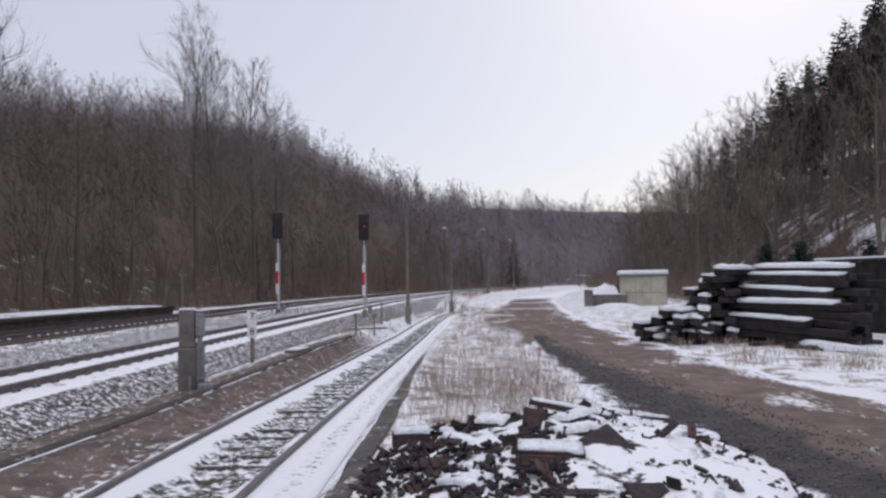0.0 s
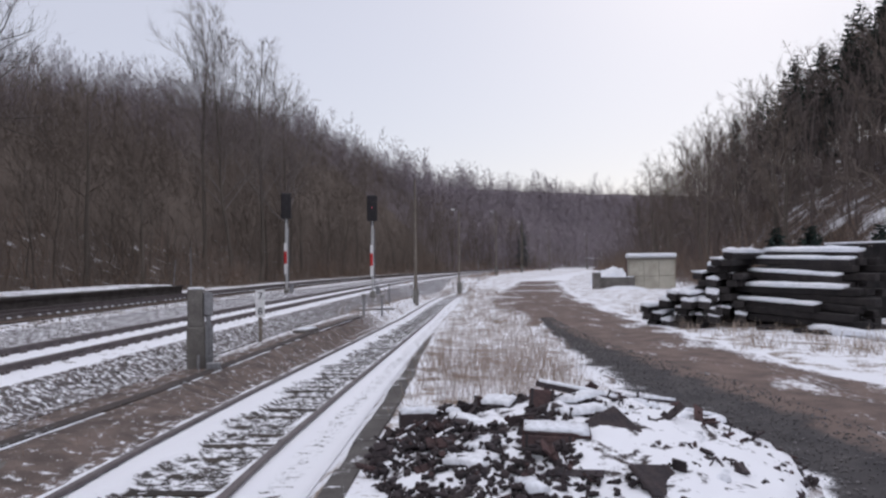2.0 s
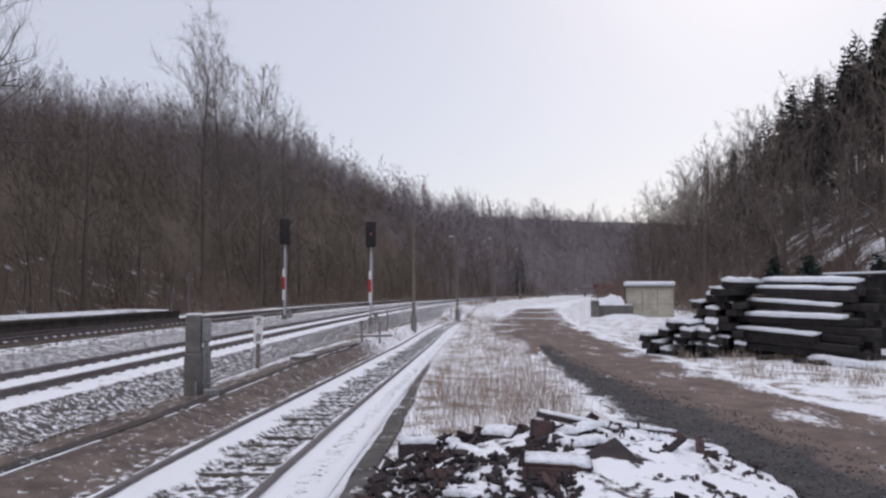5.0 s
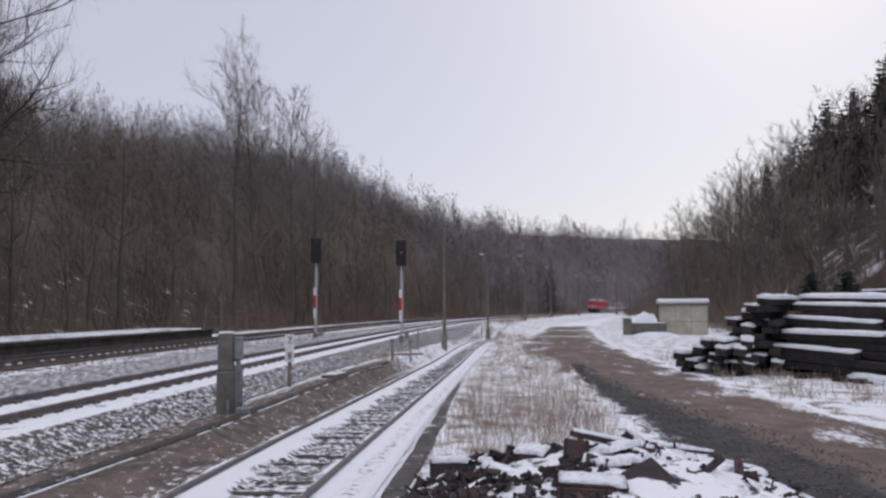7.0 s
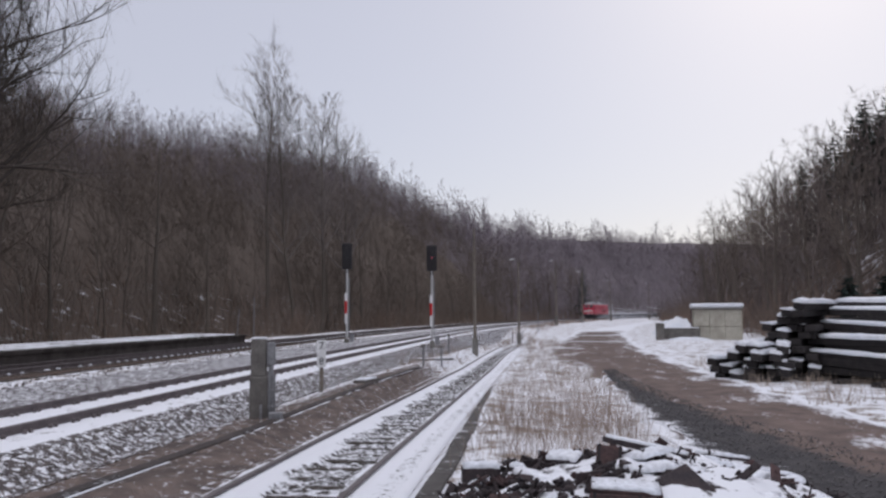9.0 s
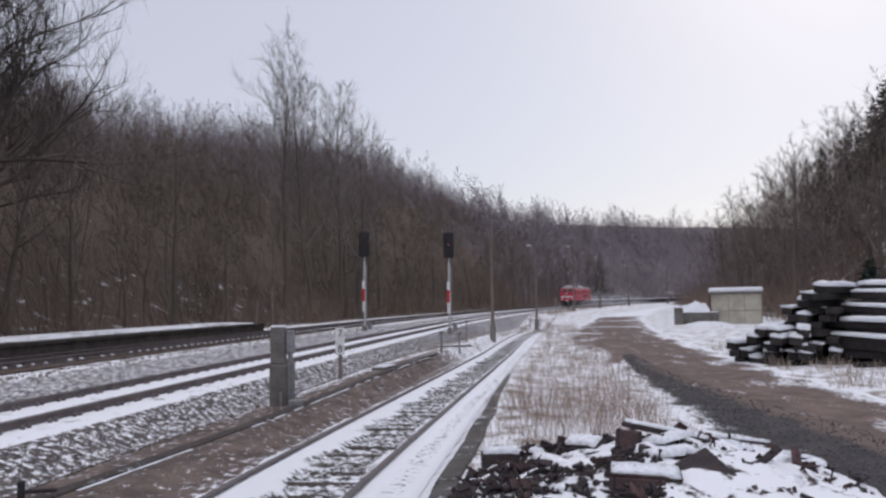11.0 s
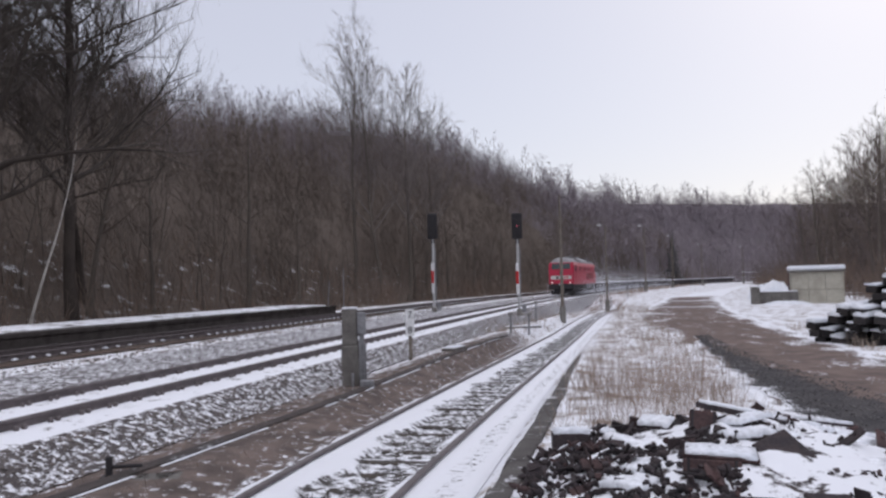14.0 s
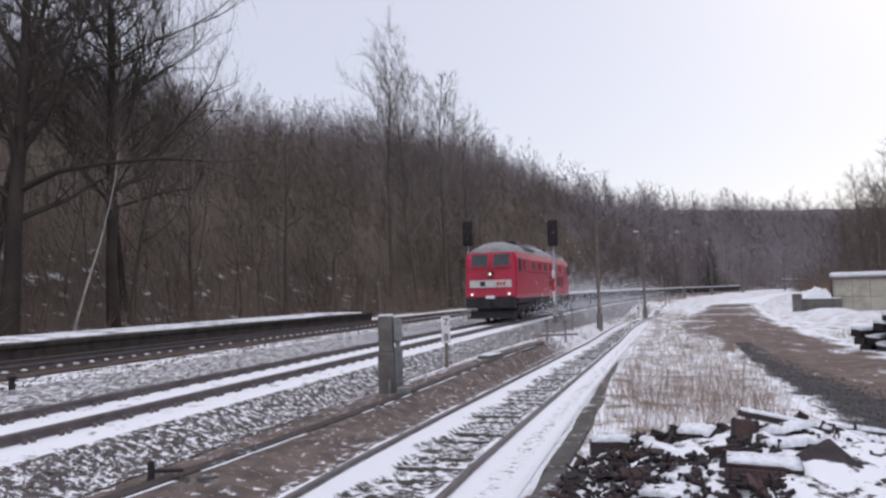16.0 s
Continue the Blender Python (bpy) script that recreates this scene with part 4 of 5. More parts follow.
# ---- loading ramp edge ----
M_KERB = snow_mix("dark_wet_ramp_stone", (0.085, 0.078, 0.075), (0.13, 0.12, 0.115), 0.575, 0.64, 3.0, 18, 0, (1, 1, 1), 0.4)
ramp = empty("ramp_edge", Matrix(), "dark stone edging of the loading ramp above the siding", "kerb")
tagged(ramp, kind="structure")
kerb = bpy.data.meshes.new("kerb_stone")
bm = prism([(-0.34, -0.55), (0.12, -0.55), (0.12, 0.0), (-0.08, 0.0)], 0.98)
bmesh.ops.translate(bm, verts=bm.verts, vec=(0, -0.49, 0))
bmesh.ops.bevel(bm, geom=bm.edges[:], offset=0.012, segments=1, affect="EDGES")
bm.to_mesh(kerb)
bm.free()
kerb.materials.append(M_KERB)
for i in range(28):
    y = -2.0 + i
    o = new("kerb_stone", kerb)
    o.parent = ramp
    o.matrix_basis = pose(RAMP_X - 0.02 + 0.015 * math.sin(i * 2.3), y, -0.09 - 0.075 * max(0, (y - 11) / 10) - 0.025 * max(0, y - 17), 0, 0, 0.5 * math.sin(i * 1.7))

# ---- shed, stub wall ----
sz = float(ground_z(11.4, 50.5)[0])
shed = empty("concrete_shed", pose(10.85, 50.5, sz - 0.2, 0, 0, -9) @ Matrix.Diagonal((0.89, 1, 1, 1)), "small pale concrete panel shed with a snowy flat roof", "shed")
for i in range(3):
    for j in range(2):
        part("wall_panel", box(0.98, 0.12, 0.98, (-1.0 + i, -1.2, 0.5 + j), 0.015), M_CONCRETE_PALE, shed)
        part("wall_panel", box(0.12, 0.8, 0.98, (1.52, -0.8 + i * 0.82, 0.5 + j), 0.015), M_CONCRETE_PALE, shed)
        part("wall_panel", box(0.12, 0.8, 0.98, (-1.52, -0.8 + i * 0.82, 0.5 + j), 0.015), M_CONCRETE_PALE, shed)
        part("wall_panel", box(0.98, 0.12, 0.98, (-1.0 + i, 1.3, 0.5 + j), 0.015), M_CONCRETE_PALE, shed)
part("roof", box(3.32, 2.86, 0.1, (0, 0.03, 2.06), 0.02), M_CONCRETE, shed)
part("roof_snow", box(3.36, 2.88, 0.27, (0, 0.03, 2.25), 0.08), M_SNOW, shed, "thick snow")
part("downpipe", tube(0.05, 0.05, 2.0, (-1.66, -1.3, 0.0), 8), M_RUST, shed)
wl_ = empty("stub_wall", pose(7.35, 49.5, sz, 0, 0, -6), "low ruined concrete wall with snow beside the road", "wall")
part("pier", box(0.5, 0.5, 1.15, (0, 0, 0.45), 0.04), M_POST, wl_)
part("wall", box(2.2, 0.25, 0.85, (1.2, 0.1, 0.3), 0.03), M_POST, wl_)
part("snow_cap", box(2.1, 0.26, 0.06, (1.2, 0.1, 0.75), 0.025), M_SNOW, wl_)

# ---- board fence behind the timber ----
fence = empty("board_fence", Matrix(), "tall black board fence with snow along its top", "fence")
a, b = Vector((10.6, 24.8, 0)), Vector((14.2, 14.5, 0))
n = int((b - a).length / 0.2)
ang = math.degrees(math.atan2(b.y - a.y, b.x - a.x))
bd = bpy.data.meshes.new("fence_board")
bm = box(0.192, 0.03, 2.15, (0, 0, 1.075), 0.006)
bm.to_mesh(bd)
bm.free()
bd.materials.append(M_FENCE)
for i in range(n):
    p = a.lerp(b, (i + 0.5) / n)
    o = new("fence_board", bd)
    o.parent, o.matrix_basis = fence, pose(p.x, p.y, -0.2 + 0.012 * math.sin(i * 2.1), 0, 0, ang)
mid, ln = (a + b) / 2, (b - a).length
part("top_rail", box(ln, 0.09, 0.06, (mid.x, mid.y, 1.99), 0.01, None, pose(0, 0, 0, 0, 0, ang)), M_FENCE, fence)
part("snow_cap", box(ln, 0.12, 0.06, (mid.x, mid.y, 2.05), 0.025, None, pose(0, 0, 0, 0, 0, ang)), M_SNOW, fence)

# ---- small trackside things ----
def mound(name, label, x, y, rx, ry, h, seed):
    """A soft heap of snow on the ground."""
    r = np.random.default_rng(seed)
    n = 18
    a, b = np.meshgrid(np.linspace(-1, 1, n), np.linspace(-1, 1, n))
    hgt = h * np.clip(1 - a * a - b * b, 0, 1) ** 0.8 * (1 + 0.15 * r.normal(0, 1, a.shape)) - 0.03
    zg = ground_z((x + a * rx).ravel(), (y + b * ry).ravel()).reshape(n, n)
    i = np.arange(n * n).reshape(n, n)
    f = np.stack([i[:-1, :-1], i[:-1, 1:], i[1:, 1:], i[1:, :-1]], -1).reshape(-1, 4)
    return tagged(big_mesh(name, np.stack([x + a * rx, y + b * ry, zg + hgt], -1).reshape(-1, 3), f, M_SNOW, None, True), label, "snow heap")


mound("snow_mound", "snow-covered heap of earth beside the shed", 10.2, 60.5, 1.8, 2.2, 1.15, 3)
mound("snow_mound", "low snow heap beside the road", 8.9, 48.5, 1.4, 0.7, 0.2, 4)
lever = empty("point_lever", pose(-5.72, 8.0, float(ground_z(-5.72, 8.0)[0]) - 0.03, 0, 0, 20), "black iron point lever beside the cinder path", "lever")
part("stand", box(0.07, 0.07, 0.28, (0, 0, 0.13), 0.012), M_BLACK, lever)
part("base", box(0.34, 0.2, 0.06, (0.08, 0, 0.02), 0.012), M_BLACK, lever)
part("handle", box(0.4, 0.035, 0.04, (0.16, 0, 0.15), 0.012), M_BLACK, lever)
part("cover_plate", box(0.5, 0.36, 0.02, (0.55, -0.1, 0.035), 0.008), M_POST, lever)
x, y, _ = line(13.4, -4.4)
stake = empty("track_stake", pose(float(x), float(y), -0.2), "short dark stake between the two tracks", "stake")
part("stake", box(0.1, 0.1, 0.26, (0, 0, 0.12), 0.015), M_BLACK, stake)
part("cap", box(0.16, 0.14, 0.07, (0, 0, 0.28), 0.02), M_BLACK, stake)
box_ = empty("junction_box", pose(-5.2, 15.6, float(ground_z(-5.2, 15.6)[0]), 0, 0, 10), "small grey cable junction box on the cinder path", "box")
part("body", box(0.26, 0.2, 0.16, (0, 0, 0.08), 0.02), M_GREY, box_)
part("stub", tube(0.025, 0.025, 0.32, (-0.3, 0.05, -0.02), 8), M_GREY, box_)
for px, py, l, t in ((-5.3, 24.6, 1.1, 80), (-5.05, 39.5, 1.9, 20)):
    sl_ = empty("concrete_slab", pose(px, py, float(ground_z(px, py)[0]) + 0.03, 0, 0, t), "broken concrete cover slab lying on the path", "slab", "cover slabs")
    part("slab", box(l, 0.42, 0.09, (0, 0, 0.02), 0.02), M_POST, sl_)
    part("snow", box(l * 0.9, 0.36, 0.04, (0, 0, 0.08), 0.018), M_SNOW, sl_)

# ---- the train: a red diesel locomotive and empty flat wagons ----
SIZE = 0.92


def loft(sections, material, name, parent, label="", closed=True, smooth=False):
    """A skin over cross sections, each a list of places of one length."""
    k = len(sections[0])
    v = [tuple(c * SIZE for c in p) for s in sections for p in s]
    f = [(i * k + j, i * k + (j + 1) % k, (i + 1) * k + (j + 1) % k, (i + 1) * k + j) for i in range(len(sections) - 1) for j in range(k if closed else k - 1)]
    f += [tuple(range(k)), tuple((len(sections) - 1) * k + j for j in reversed(range(k)))]
    bm = bmesh.new()
    vs = [bm.verts.new(p) for p in v]
    for q in f:
        bm.faces.new([vs[i] for i in q])
    bmesh.ops.recalc_face_normals(bm, faces=bm.faces)
    ob = part(name, bm, material, parent, label)
    if smooth:
        ob.data.shade_smooth()
    return ob


def sbox(sx, sy, sz, at, bevel=0.0, turn=None):
    bm = box(sx, sy, sz, at, bevel, None, turn)
    bmesh.ops.scale(bm, vec=(SIZE, SIZE, SIZE), verts=bm.verts)
    return bm


def stube(r1, r2, h, at, n=16, turn=None):
    bm = tube(r1, r2, h, at, n, None, turn)
    bmesh.ops.scale(bm, vec=(SIZE, SIZE, SIZE), verts=bm.verts)
    return bm


M_BARLIGHT = mat("dirty_white_stripe", (0.62, 0.60, 0.58), (0.5, 0.48, 0.46), 0.5, 4, 0, 0.05, 20)
M_GRILL = mat("dark_red_louvre", (0.24, 0.012, 0.02), (0.16, 0.01, 0.016), 0.6, 8, 0, 0.3, 60)
L = 20.4  # length over the end walls; y = 0 in the middle, +y ahead


def loco():
    ob = empty("locomotive", Matrix(), "red diesel locomotive with grey roof pulling flat wagons", "locomotive")
    half = [(-1.42, 1.28), (-1.47, 1.5), (-1.47, 3.45), (-1.36, 3.78)]
    ring = half + [(-x, z) for x, z in reversed(half)]

    def section(y, narrow, slope):
        return [(x * narrow, y - slope * max(0.0, z - 2.75), z) for x, z in ring]

    secs = [section(L / 2, 0.93, 0.30), section(L / 2 - 0.12, 0.965, 0.30), section(L / 2 - 1.6, 1.0, 0.05), section(L / 2 - 2.2, 1.0, 0), section(-L / 2 + 2.2, 1.0, 0), section(-L / 2 + 1.6, 1.0, -0.05), section(-L / 2 + 0.12, 0.965, -0.30), section(-L / 2, 0.93, -0.30)]
    body = loft(secs, M_RED, "body", ob, "red painted body")
    arc = [(-1.36, 3.78), (-1.2, 4.05), (-0.85, 4.28), (-0.4, 4.4), (0.4, 4.4), (0.85, 4.28), (1.2, 4.05), (1.36, 3.78)]

    def roof_sec(y, k, drop):
        return [(x * k, y, 3.782 + (z - 3.78) * drop) for x, z in arc]

    loft([roof_sec(L / 2 - 0.32, 0.93, 0.25), roof_sec(L / 2 - 0.75, 0.96, 0.66), roof_sec(L / 2 - 1.8, 1.0, 1.0), roof_sec(-L / 2 + 1.8, 1.0, 1.0), roof_sec(-L / 2 + 0.75, 0.96, 0.66), roof_sec(-L / 2 + 0.32, 0.93, 0.25)], M_ROOF, "roof", ob, "dusty grey roof", False, True)
    for y, l in ((5.6, 3.0), (1.5, 3.6), (-5.5, 3.4)):
        part("roof_hatch", sbox(1.5, l, 0.14, (0, y, 4.43), 0.04), M_BLACK if y != 1.5 else M_ROOF, ob, "dark roof grille" if y != 1.5 else "")
    for y in (3.7, -1.6):
        part("exhaust", sbox(0.7, 0.5, 0.3, (0, y, 4.5), 0.05), M_GREY, ob)
    for e in (1, -1):
        yf = e * (L / 2)
        # windscreen panes lean back with the cab front
        for x in (-0.6, 0.6):
            fr = part("window_frame", sbox(1.02, 0.03, 0.84, (x, yf - e * 0.205, 3.35), 0.01, pose(0, 0, 0, 16.7 * e)), M_RED, body)
            part("windscreen", sbox(0.9, 0.02, 0.70, (x, yf - e * 0.185, 3.35), 0.01, pose(0, 0, 0, 16.7 * e)), M_GLASS, fr, "dark cab window")
        part("front_stripe", sbox(2.3, 0.03, 0.4, (0, yf + e * 0.012, 2.08), 0.008), M_BARLIGHT, body, "dirty white band")
        part("badge", sbox(0.28, 0.02, 0.26, (0.42 * e, yf + e * 0.03, 2.08), 0.004), M_BLACK, body, "dark badge plate")
        for i in range(3):
            part("number_bar", sbox(0.12, 0.012, 0.2, ((-0.75 + i * 0.17) * e, yf + e * 0.03, 2.08), 0.003), M_SIGRED, body)
        part("lamp_ring", stube(0.17, 0.17, 0.08, (0, yf - e * 0.02, 2.6), 16, pose(0, 0, 0, -90 * e)), M_BLACK, body)
        part("headlight", stube(0.075, 0.075, 0.03, (0, yf + e * 0.05, 2.6), 16, pose(0, 0, 0, -90 * e)), M_HEADLIGHT if e > 0 else M_GLASS, body, "lit upper headlight" if e > 0 else "")
        for x in (-1.02, 1.02):
            part("headlight", stube(0.075, 0.075, 0.05, (x, yf + e * 0.04, 1.52), 16, pose(0, 0, 0, -90 * e)), M_HEADLIGHT if e > 0 else M_GLASS, body, "lit headlight" if e > 0 else "")
        part("buffer_beam", sbox(2.7, 0.3, 0.62, (0, yf - e * 0.05, 1.08), 0.04), M_BLACK, ob, "black buffer beam")
        for x in (-0.875, 0.875):
            bf = part("buffer", stube(0.12, 0.1, 0.45, (x, yf + e * 0.1, 1.05), 14, pose(0, 0, 0, -90 * e)), M_BLACK, ob)
            part("buffer_plate", stube(0.25, 0.23, 0.06, (x, yf + e * 0.53, 1.05), 18, pose(0, 0, 0, -90 * e)), M_BLACK, bf)
        part("coupling", sbox(0.16, 0.35, 0.4, (0, yf + e * 0.2, 0.95), 0.03), M_BLACK, ob)
        part("front_snow", sbox(0.5, 0.06, 0.16, (0, yf + e * 0.14, 1.36), 0.03), M_SNOW, ob, "patch of snow")
        part("plough", sbox(2.4, 0.12, 0.42, (0, yf - e * 0.25, 0.42), 0.03, pose(0, 0, 0, 12 * e)), M_BLACK, ob)
        for x in (-1.15, 1.15):
            part("step", sbox(0.3, 0.3, 0.05, (x, yf - e * 0.3, 0.55), 0.01), M_BLACK, ob)
            part("handrail", stube(0.015, 0.015, 1.1, (x * 1.2, yf - e * 1.55, 1.5), 6), M_GREY, ob)
        for sd in (-1, 1):
            part("cab_window", sbox(0.02, 0.62, 0.7, (sd * 1.475, e * (L / 2 - 1.05), 3.05), 0.01), M_GLASS, body, "dark side window")
            dr = part("cab_door", sbox(0.02, 0.62, 2.1, (sd * 1.478, e * (L / 2 - 2.1), 2.42), 0.012), M_RED, body)
            part("door_window", sbox(0.02, 0.42, 0.55, (sd * 1.485, e * (L / 2 - 2.1), 3.05), 0.01), M_GLASS, dr)
    for sd in (-1, 1):
        for i in range(6):
            part("engine_window", sbox(0.02, 0.75, 0.42, (sd * 1.477, -5.2 + i * 2.1, 3.1), 0.02), M_GLASS if i % 2 else M_GRILL, body)
        for i in range(4):
            part("louvre", sbox(0.025, 1.3, 0.75, (sd * 1.477, -6.0 + i * 1.75, 2.2), 0.01), M_GRILL, body)
        part("side_stripe", sbox(0.02, L - 5.0, 0.05, (sd * 1.48, 0, 2.72)), M_GRILL, body)
        part("sill", sbox(0.08, L - 0.8, 0.16, (sd * 1.4, 0, 1.2), 0.02), M_BLACK, ob)
    for sd in (-1, 1):
        for y in (5.2, -5.2):
            grille = part("roof_grille", sbox(0.75, 3.2, 0.05, (sd * 0.98, y, 4.21), 0.015, pose(0, 0, 0, 0, sd * 31)), M_BLACK, ob, "dark roof grille")
            for i in range(6):
                part("slat", sbox(0.72, 0.06, 0.03, (sd * 0.995, y - 1.3 + i * 0.52, 4.245), 0, pose(0, 0, 0, 0, sd * 31)), M_ROOF, grille)
        part("roof_snow", sbox(0.5, 4.5, 0.05, (sd * 0.62, 0.4, 4.37), 0.02, pose(0, 0, 0, 0, sd * 20)), M_SNOW, ob, "thin snow")
    part("fuel_tank", sbox(2.5, 4.4, 0.72, (0, 0, 0.72), 0.1), M_BLACK, ob)
    part("underframe", sbox(2.5, L - 0.4, 0.3, (0, 0, 1.14), 0.03), M_BLACK, ob)
    for e in (1, -1):
        bogie = part("bogie", sbox(2.3, 5.2, 0.42, (0, e * 6.0, 0.72), 0.06), M_BLACK, ob, "black three-axle bogie")
        for a in (-1.85, 0, 1.85):
            for sd in (-1, 1):
                part("wheel", stube(0.525, 0.525, 0.13, (sd * 0.76 - 0.065, e * 6.0 + a, 0.53), 24, pose(0, 0, 0, 0, 90)), M_RUSTDARK, bogie)
                part("axle_box", sbox(0.2, 0.36, 0.36, (sd * 1.12, e * 6.0 + a, 0.55), 0.04), M_BLACK, bogie)
    return ob


W = 19.0


def wagon():
    ob = empty("flat_wagon", Matrix(), "long empty flat wagon with snow on its deck", "flat wagon", "flat wagons of the train")
    part("deck", sbox(2.7, W - 1.2, 0.14, (0, 0, 1.18), 0.02), M_RUSTDARK, ob)
    part("deck_snow", sbox(2.6, W - 1.25, 0.16, (0, 0, 1.33), 0.03), M_SNOW, ob, "snow")
    for sd in (-1, 1):
        part("side_sill", sbox(0.12, W - 1.2, 0.5, (sd * 1.28, 0, 0.92), 0.02), M_RUSTDARK, ob)
        for i in range(7):
            part("stake_pocket", sbox(0.1, 0.16, 0.34, (sd * 1.36, -7.5 + i * 2.5, 1.0), 0.01), M_BLACK, ob)
    part("centre_beam", sbox(0.6, W - 1.5, 0.5, (0, 0, 0.85), 0.02), M_BLACK, ob)
    for e in (1, -1):
        part("end_beam", sbox(2.6, 0.15, 0.4, (0, e * (W / 2 - 0.62), 1.05), 0.02), M_BLACK, ob)
        for x in (-0.875, 0.875):
            part("buffer", stube(0.2, 0.2, 0.5, (x, e * (W / 2 - 0.56), 1.05), 12, pose(0, 0, 0, -90 * e)), M_BLACK, ob)
        bg = part("bogie", sbox(2.1, 2.4, 0.3, (0, e * 6.6, 0.6), 0.05), M_BLACK, ob)
        for a in (-0.9, 0.9):
            for sd in (-1, 1):
                part("wheel", stube(0.46, 0.46, 0.13, (sd * 0.76 - 0.065, e * 6.6 + a, 0.47), 20, pose(0, 0, 0, 0, 90)), M_RUSTDARK, bg)
    return ob


engine = loco()
wagons = [wagon()]
for i in range(8):
    wagons.append(copy_thing(wagons[0], Matrix()))
# the front's way along the line in seconds and metres
TRAIN_T = [0, 6.5, 9.0, 11.5, 12.5, 13.0, 14.0, 14.5, 15.0, 16.0]
TRAIN_S = [396.0, 253.0, 194.0, 138.5, 116.5, 105.5, 83.0, 71.5, 60.0, 38.2]


def snow_dust(length, n, seed):
    """Loose snow whirled up beside the wagons, as many tiny flakes."""
    r = np.random.default_rng(seed)
    p = np.stack([r.normal(0, 1.5, n), r.uniform(-length / 2, length / 2, n), 0.1 + r.exponential(0.75, n)], -1)
    q = np.array([(-1, 0, -1), (1, 0.4, -1), (1, 0, 1), (-1, -0.4, 1)]) * 0.015
    k = r.uniform(0.6, 1.5, n)[:, None, None]
    v = (p[:, None, :] + q[None] * k).reshape(-1, 3)
    f = np.arange(4 * n).reshape(n, 4)
    return tagged(big_mesh("snow_dust", v, f, M_SNOW), "loose snow whirled up behind the locomotive", "snow dust", kind="stuff")


dust = [snow_dust(18.0, 9000 - 1200 * i, 300 + i) for i in range(5)]


def on_line(s):
    x, y, h = rails(s)
    return pose(float(x), float(y), 0.0, 0, 0, 180 - math.degrees(float(h)))


def motions():
    ts = [i * 0.5 for i in range(33)]
    front = [float(np.interp(t, TRAIN_T, TRAIN_S)) for t in ts]
    walk(engine, [(t, on_line(s + SIZE * (L / 2 + 0.6))) for t, s in zip(ts, front)])
    for i, w in enumerate(wagons):
        back = SIZE * (L + 1.2 + W * (i + 0.5))
        walk(w, [(t, on_line(s + back)) for t, s in zip(ts, front)])
    for i, d in enumerate(dust):
        walk(d, [(t, on_line(s + 14.0 + 17.5 * i)) for t, s in zip(ts, front)])

# ---- stack of old timber sleepers ----
rng = np.random.default_rng(17)


def beam_data(name, l, w, h, material, rough_end=0.02):
    bm = box(l, w, h, (0, 0, h / 2), 0.018)
    bmesh.ops.subdivide_edges(bm, edges=[e for e in bm.edges if abs((e.verts[0].co - e.verts[1].co).x) > l * 0.7], cuts=5)
    for vtx in bm.verts:
        n_ = noise.noise_vector(vtx.co * 1.7 + Vector((l * 3, w * 11, 0)))
        vtx.co += Vector((n_.x * 0.03, n_.y * 0.02, n_.z * 0.014))
    me = bpy.data.meshes.new(name)
    bm.to_mesh(me)
    bm.free()
    me.materials.append(material)
    return me


BEAMS = [beam_data("beam", 2.6, 0.27, 0.17, M_CREOSOTE), beam_data("beam", 2.55, 0.26, 0.16, M_CREOSOTE), beam_data("beam", 3.3, 0.26, 0.17, M_CREOSOTE), beam_data("beam", 2.6, 0.25, 0.16, M_TIMBER)]


def snow_slab(l, w, h, seed):
    """A soft, uneven cushion of snow."""
    r = np.random.default_rng(seed)
    nx, ny = 9, 4
    v, f = [], []
    for i in range(nx):
        for j in range(ny):
            edge = (0.75 if i in (0, nx - 1) else 1.0) * (0.75 if j in (0, ny - 1) else 1.0)
            wob = r.normal(0, 0.05) * w
            v.append(((i / (nx - 1) - 0.5) * l, (j / (ny - 1) - 0.5) * w + (wob if j in (0, ny - 1) else 0), max(0.002, h * min(1, edge) * r.uniform(0.75, 1.15))))
    for i in range(nx - 1):
        for j in range(ny - 1):
            f.append((i * ny + j, (i + 1) * ny + j, (i + 1) * ny + j + 1, i * ny + j + 1))
    # the rim hangs down to what the snow lies on
    rim = [j for j in range(ny)] + [i * ny + ny - 1 for i in range(1, nx)] + [(nx - 1) * ny + j for j in range(ny - 2, -1, -1)] + [i * ny for i in range(nx - 2, 0, -1)]
    n0 = len(v)
    v += [(v[k][0] * 0.985, v[k][1] * 0.97, -0.004) for k in rim]
    f += [(rim[k], rim[(k + 1) % len(rim)], n0 + (k + 1) % len(rim), n0 + k) for k in range(len(rim))]
    me = bpy.data.meshes.new("snow")
    me.from_pydata(v, [], f)
    me.materials.append(M_SNOW)
    me.shade_smooth()
    return me


SLABS = [snow_slab(2.6, 0.3, 0.065 + 0.03 * i, i) for i in range(3)]


def timber(m, kind=0, snow=True, label="old creosoted timber sleeper in the stack"):
    ob = tagged(new("timber_sleeper", BEAMS[kind]), label, "timber", "stacked sleepers")
    ob.matrix_basis = m
    if snow:
        s = new("snow", SLABS[int(rng.integers(3))])
        s.parent, s.matrix_basis = ob, pose(0, 0, 0.172)
        s["label"] = "cushion of snow"
    return ob


# long stack: beams lie along the road, piled in steps; its end face shows the cut ends
SX, SY, ST = 7.28, 19.35, -58.0
stack = pose(SX, SY, -0.12, 0, 0, ST)


def lay(x, y, z, turn=0.0, kind=0, snow=False, tilt=0.0):
    return timber(stack @ pose(x, y, z, 7 if snow else 0, tilt, turn), kind, snow)


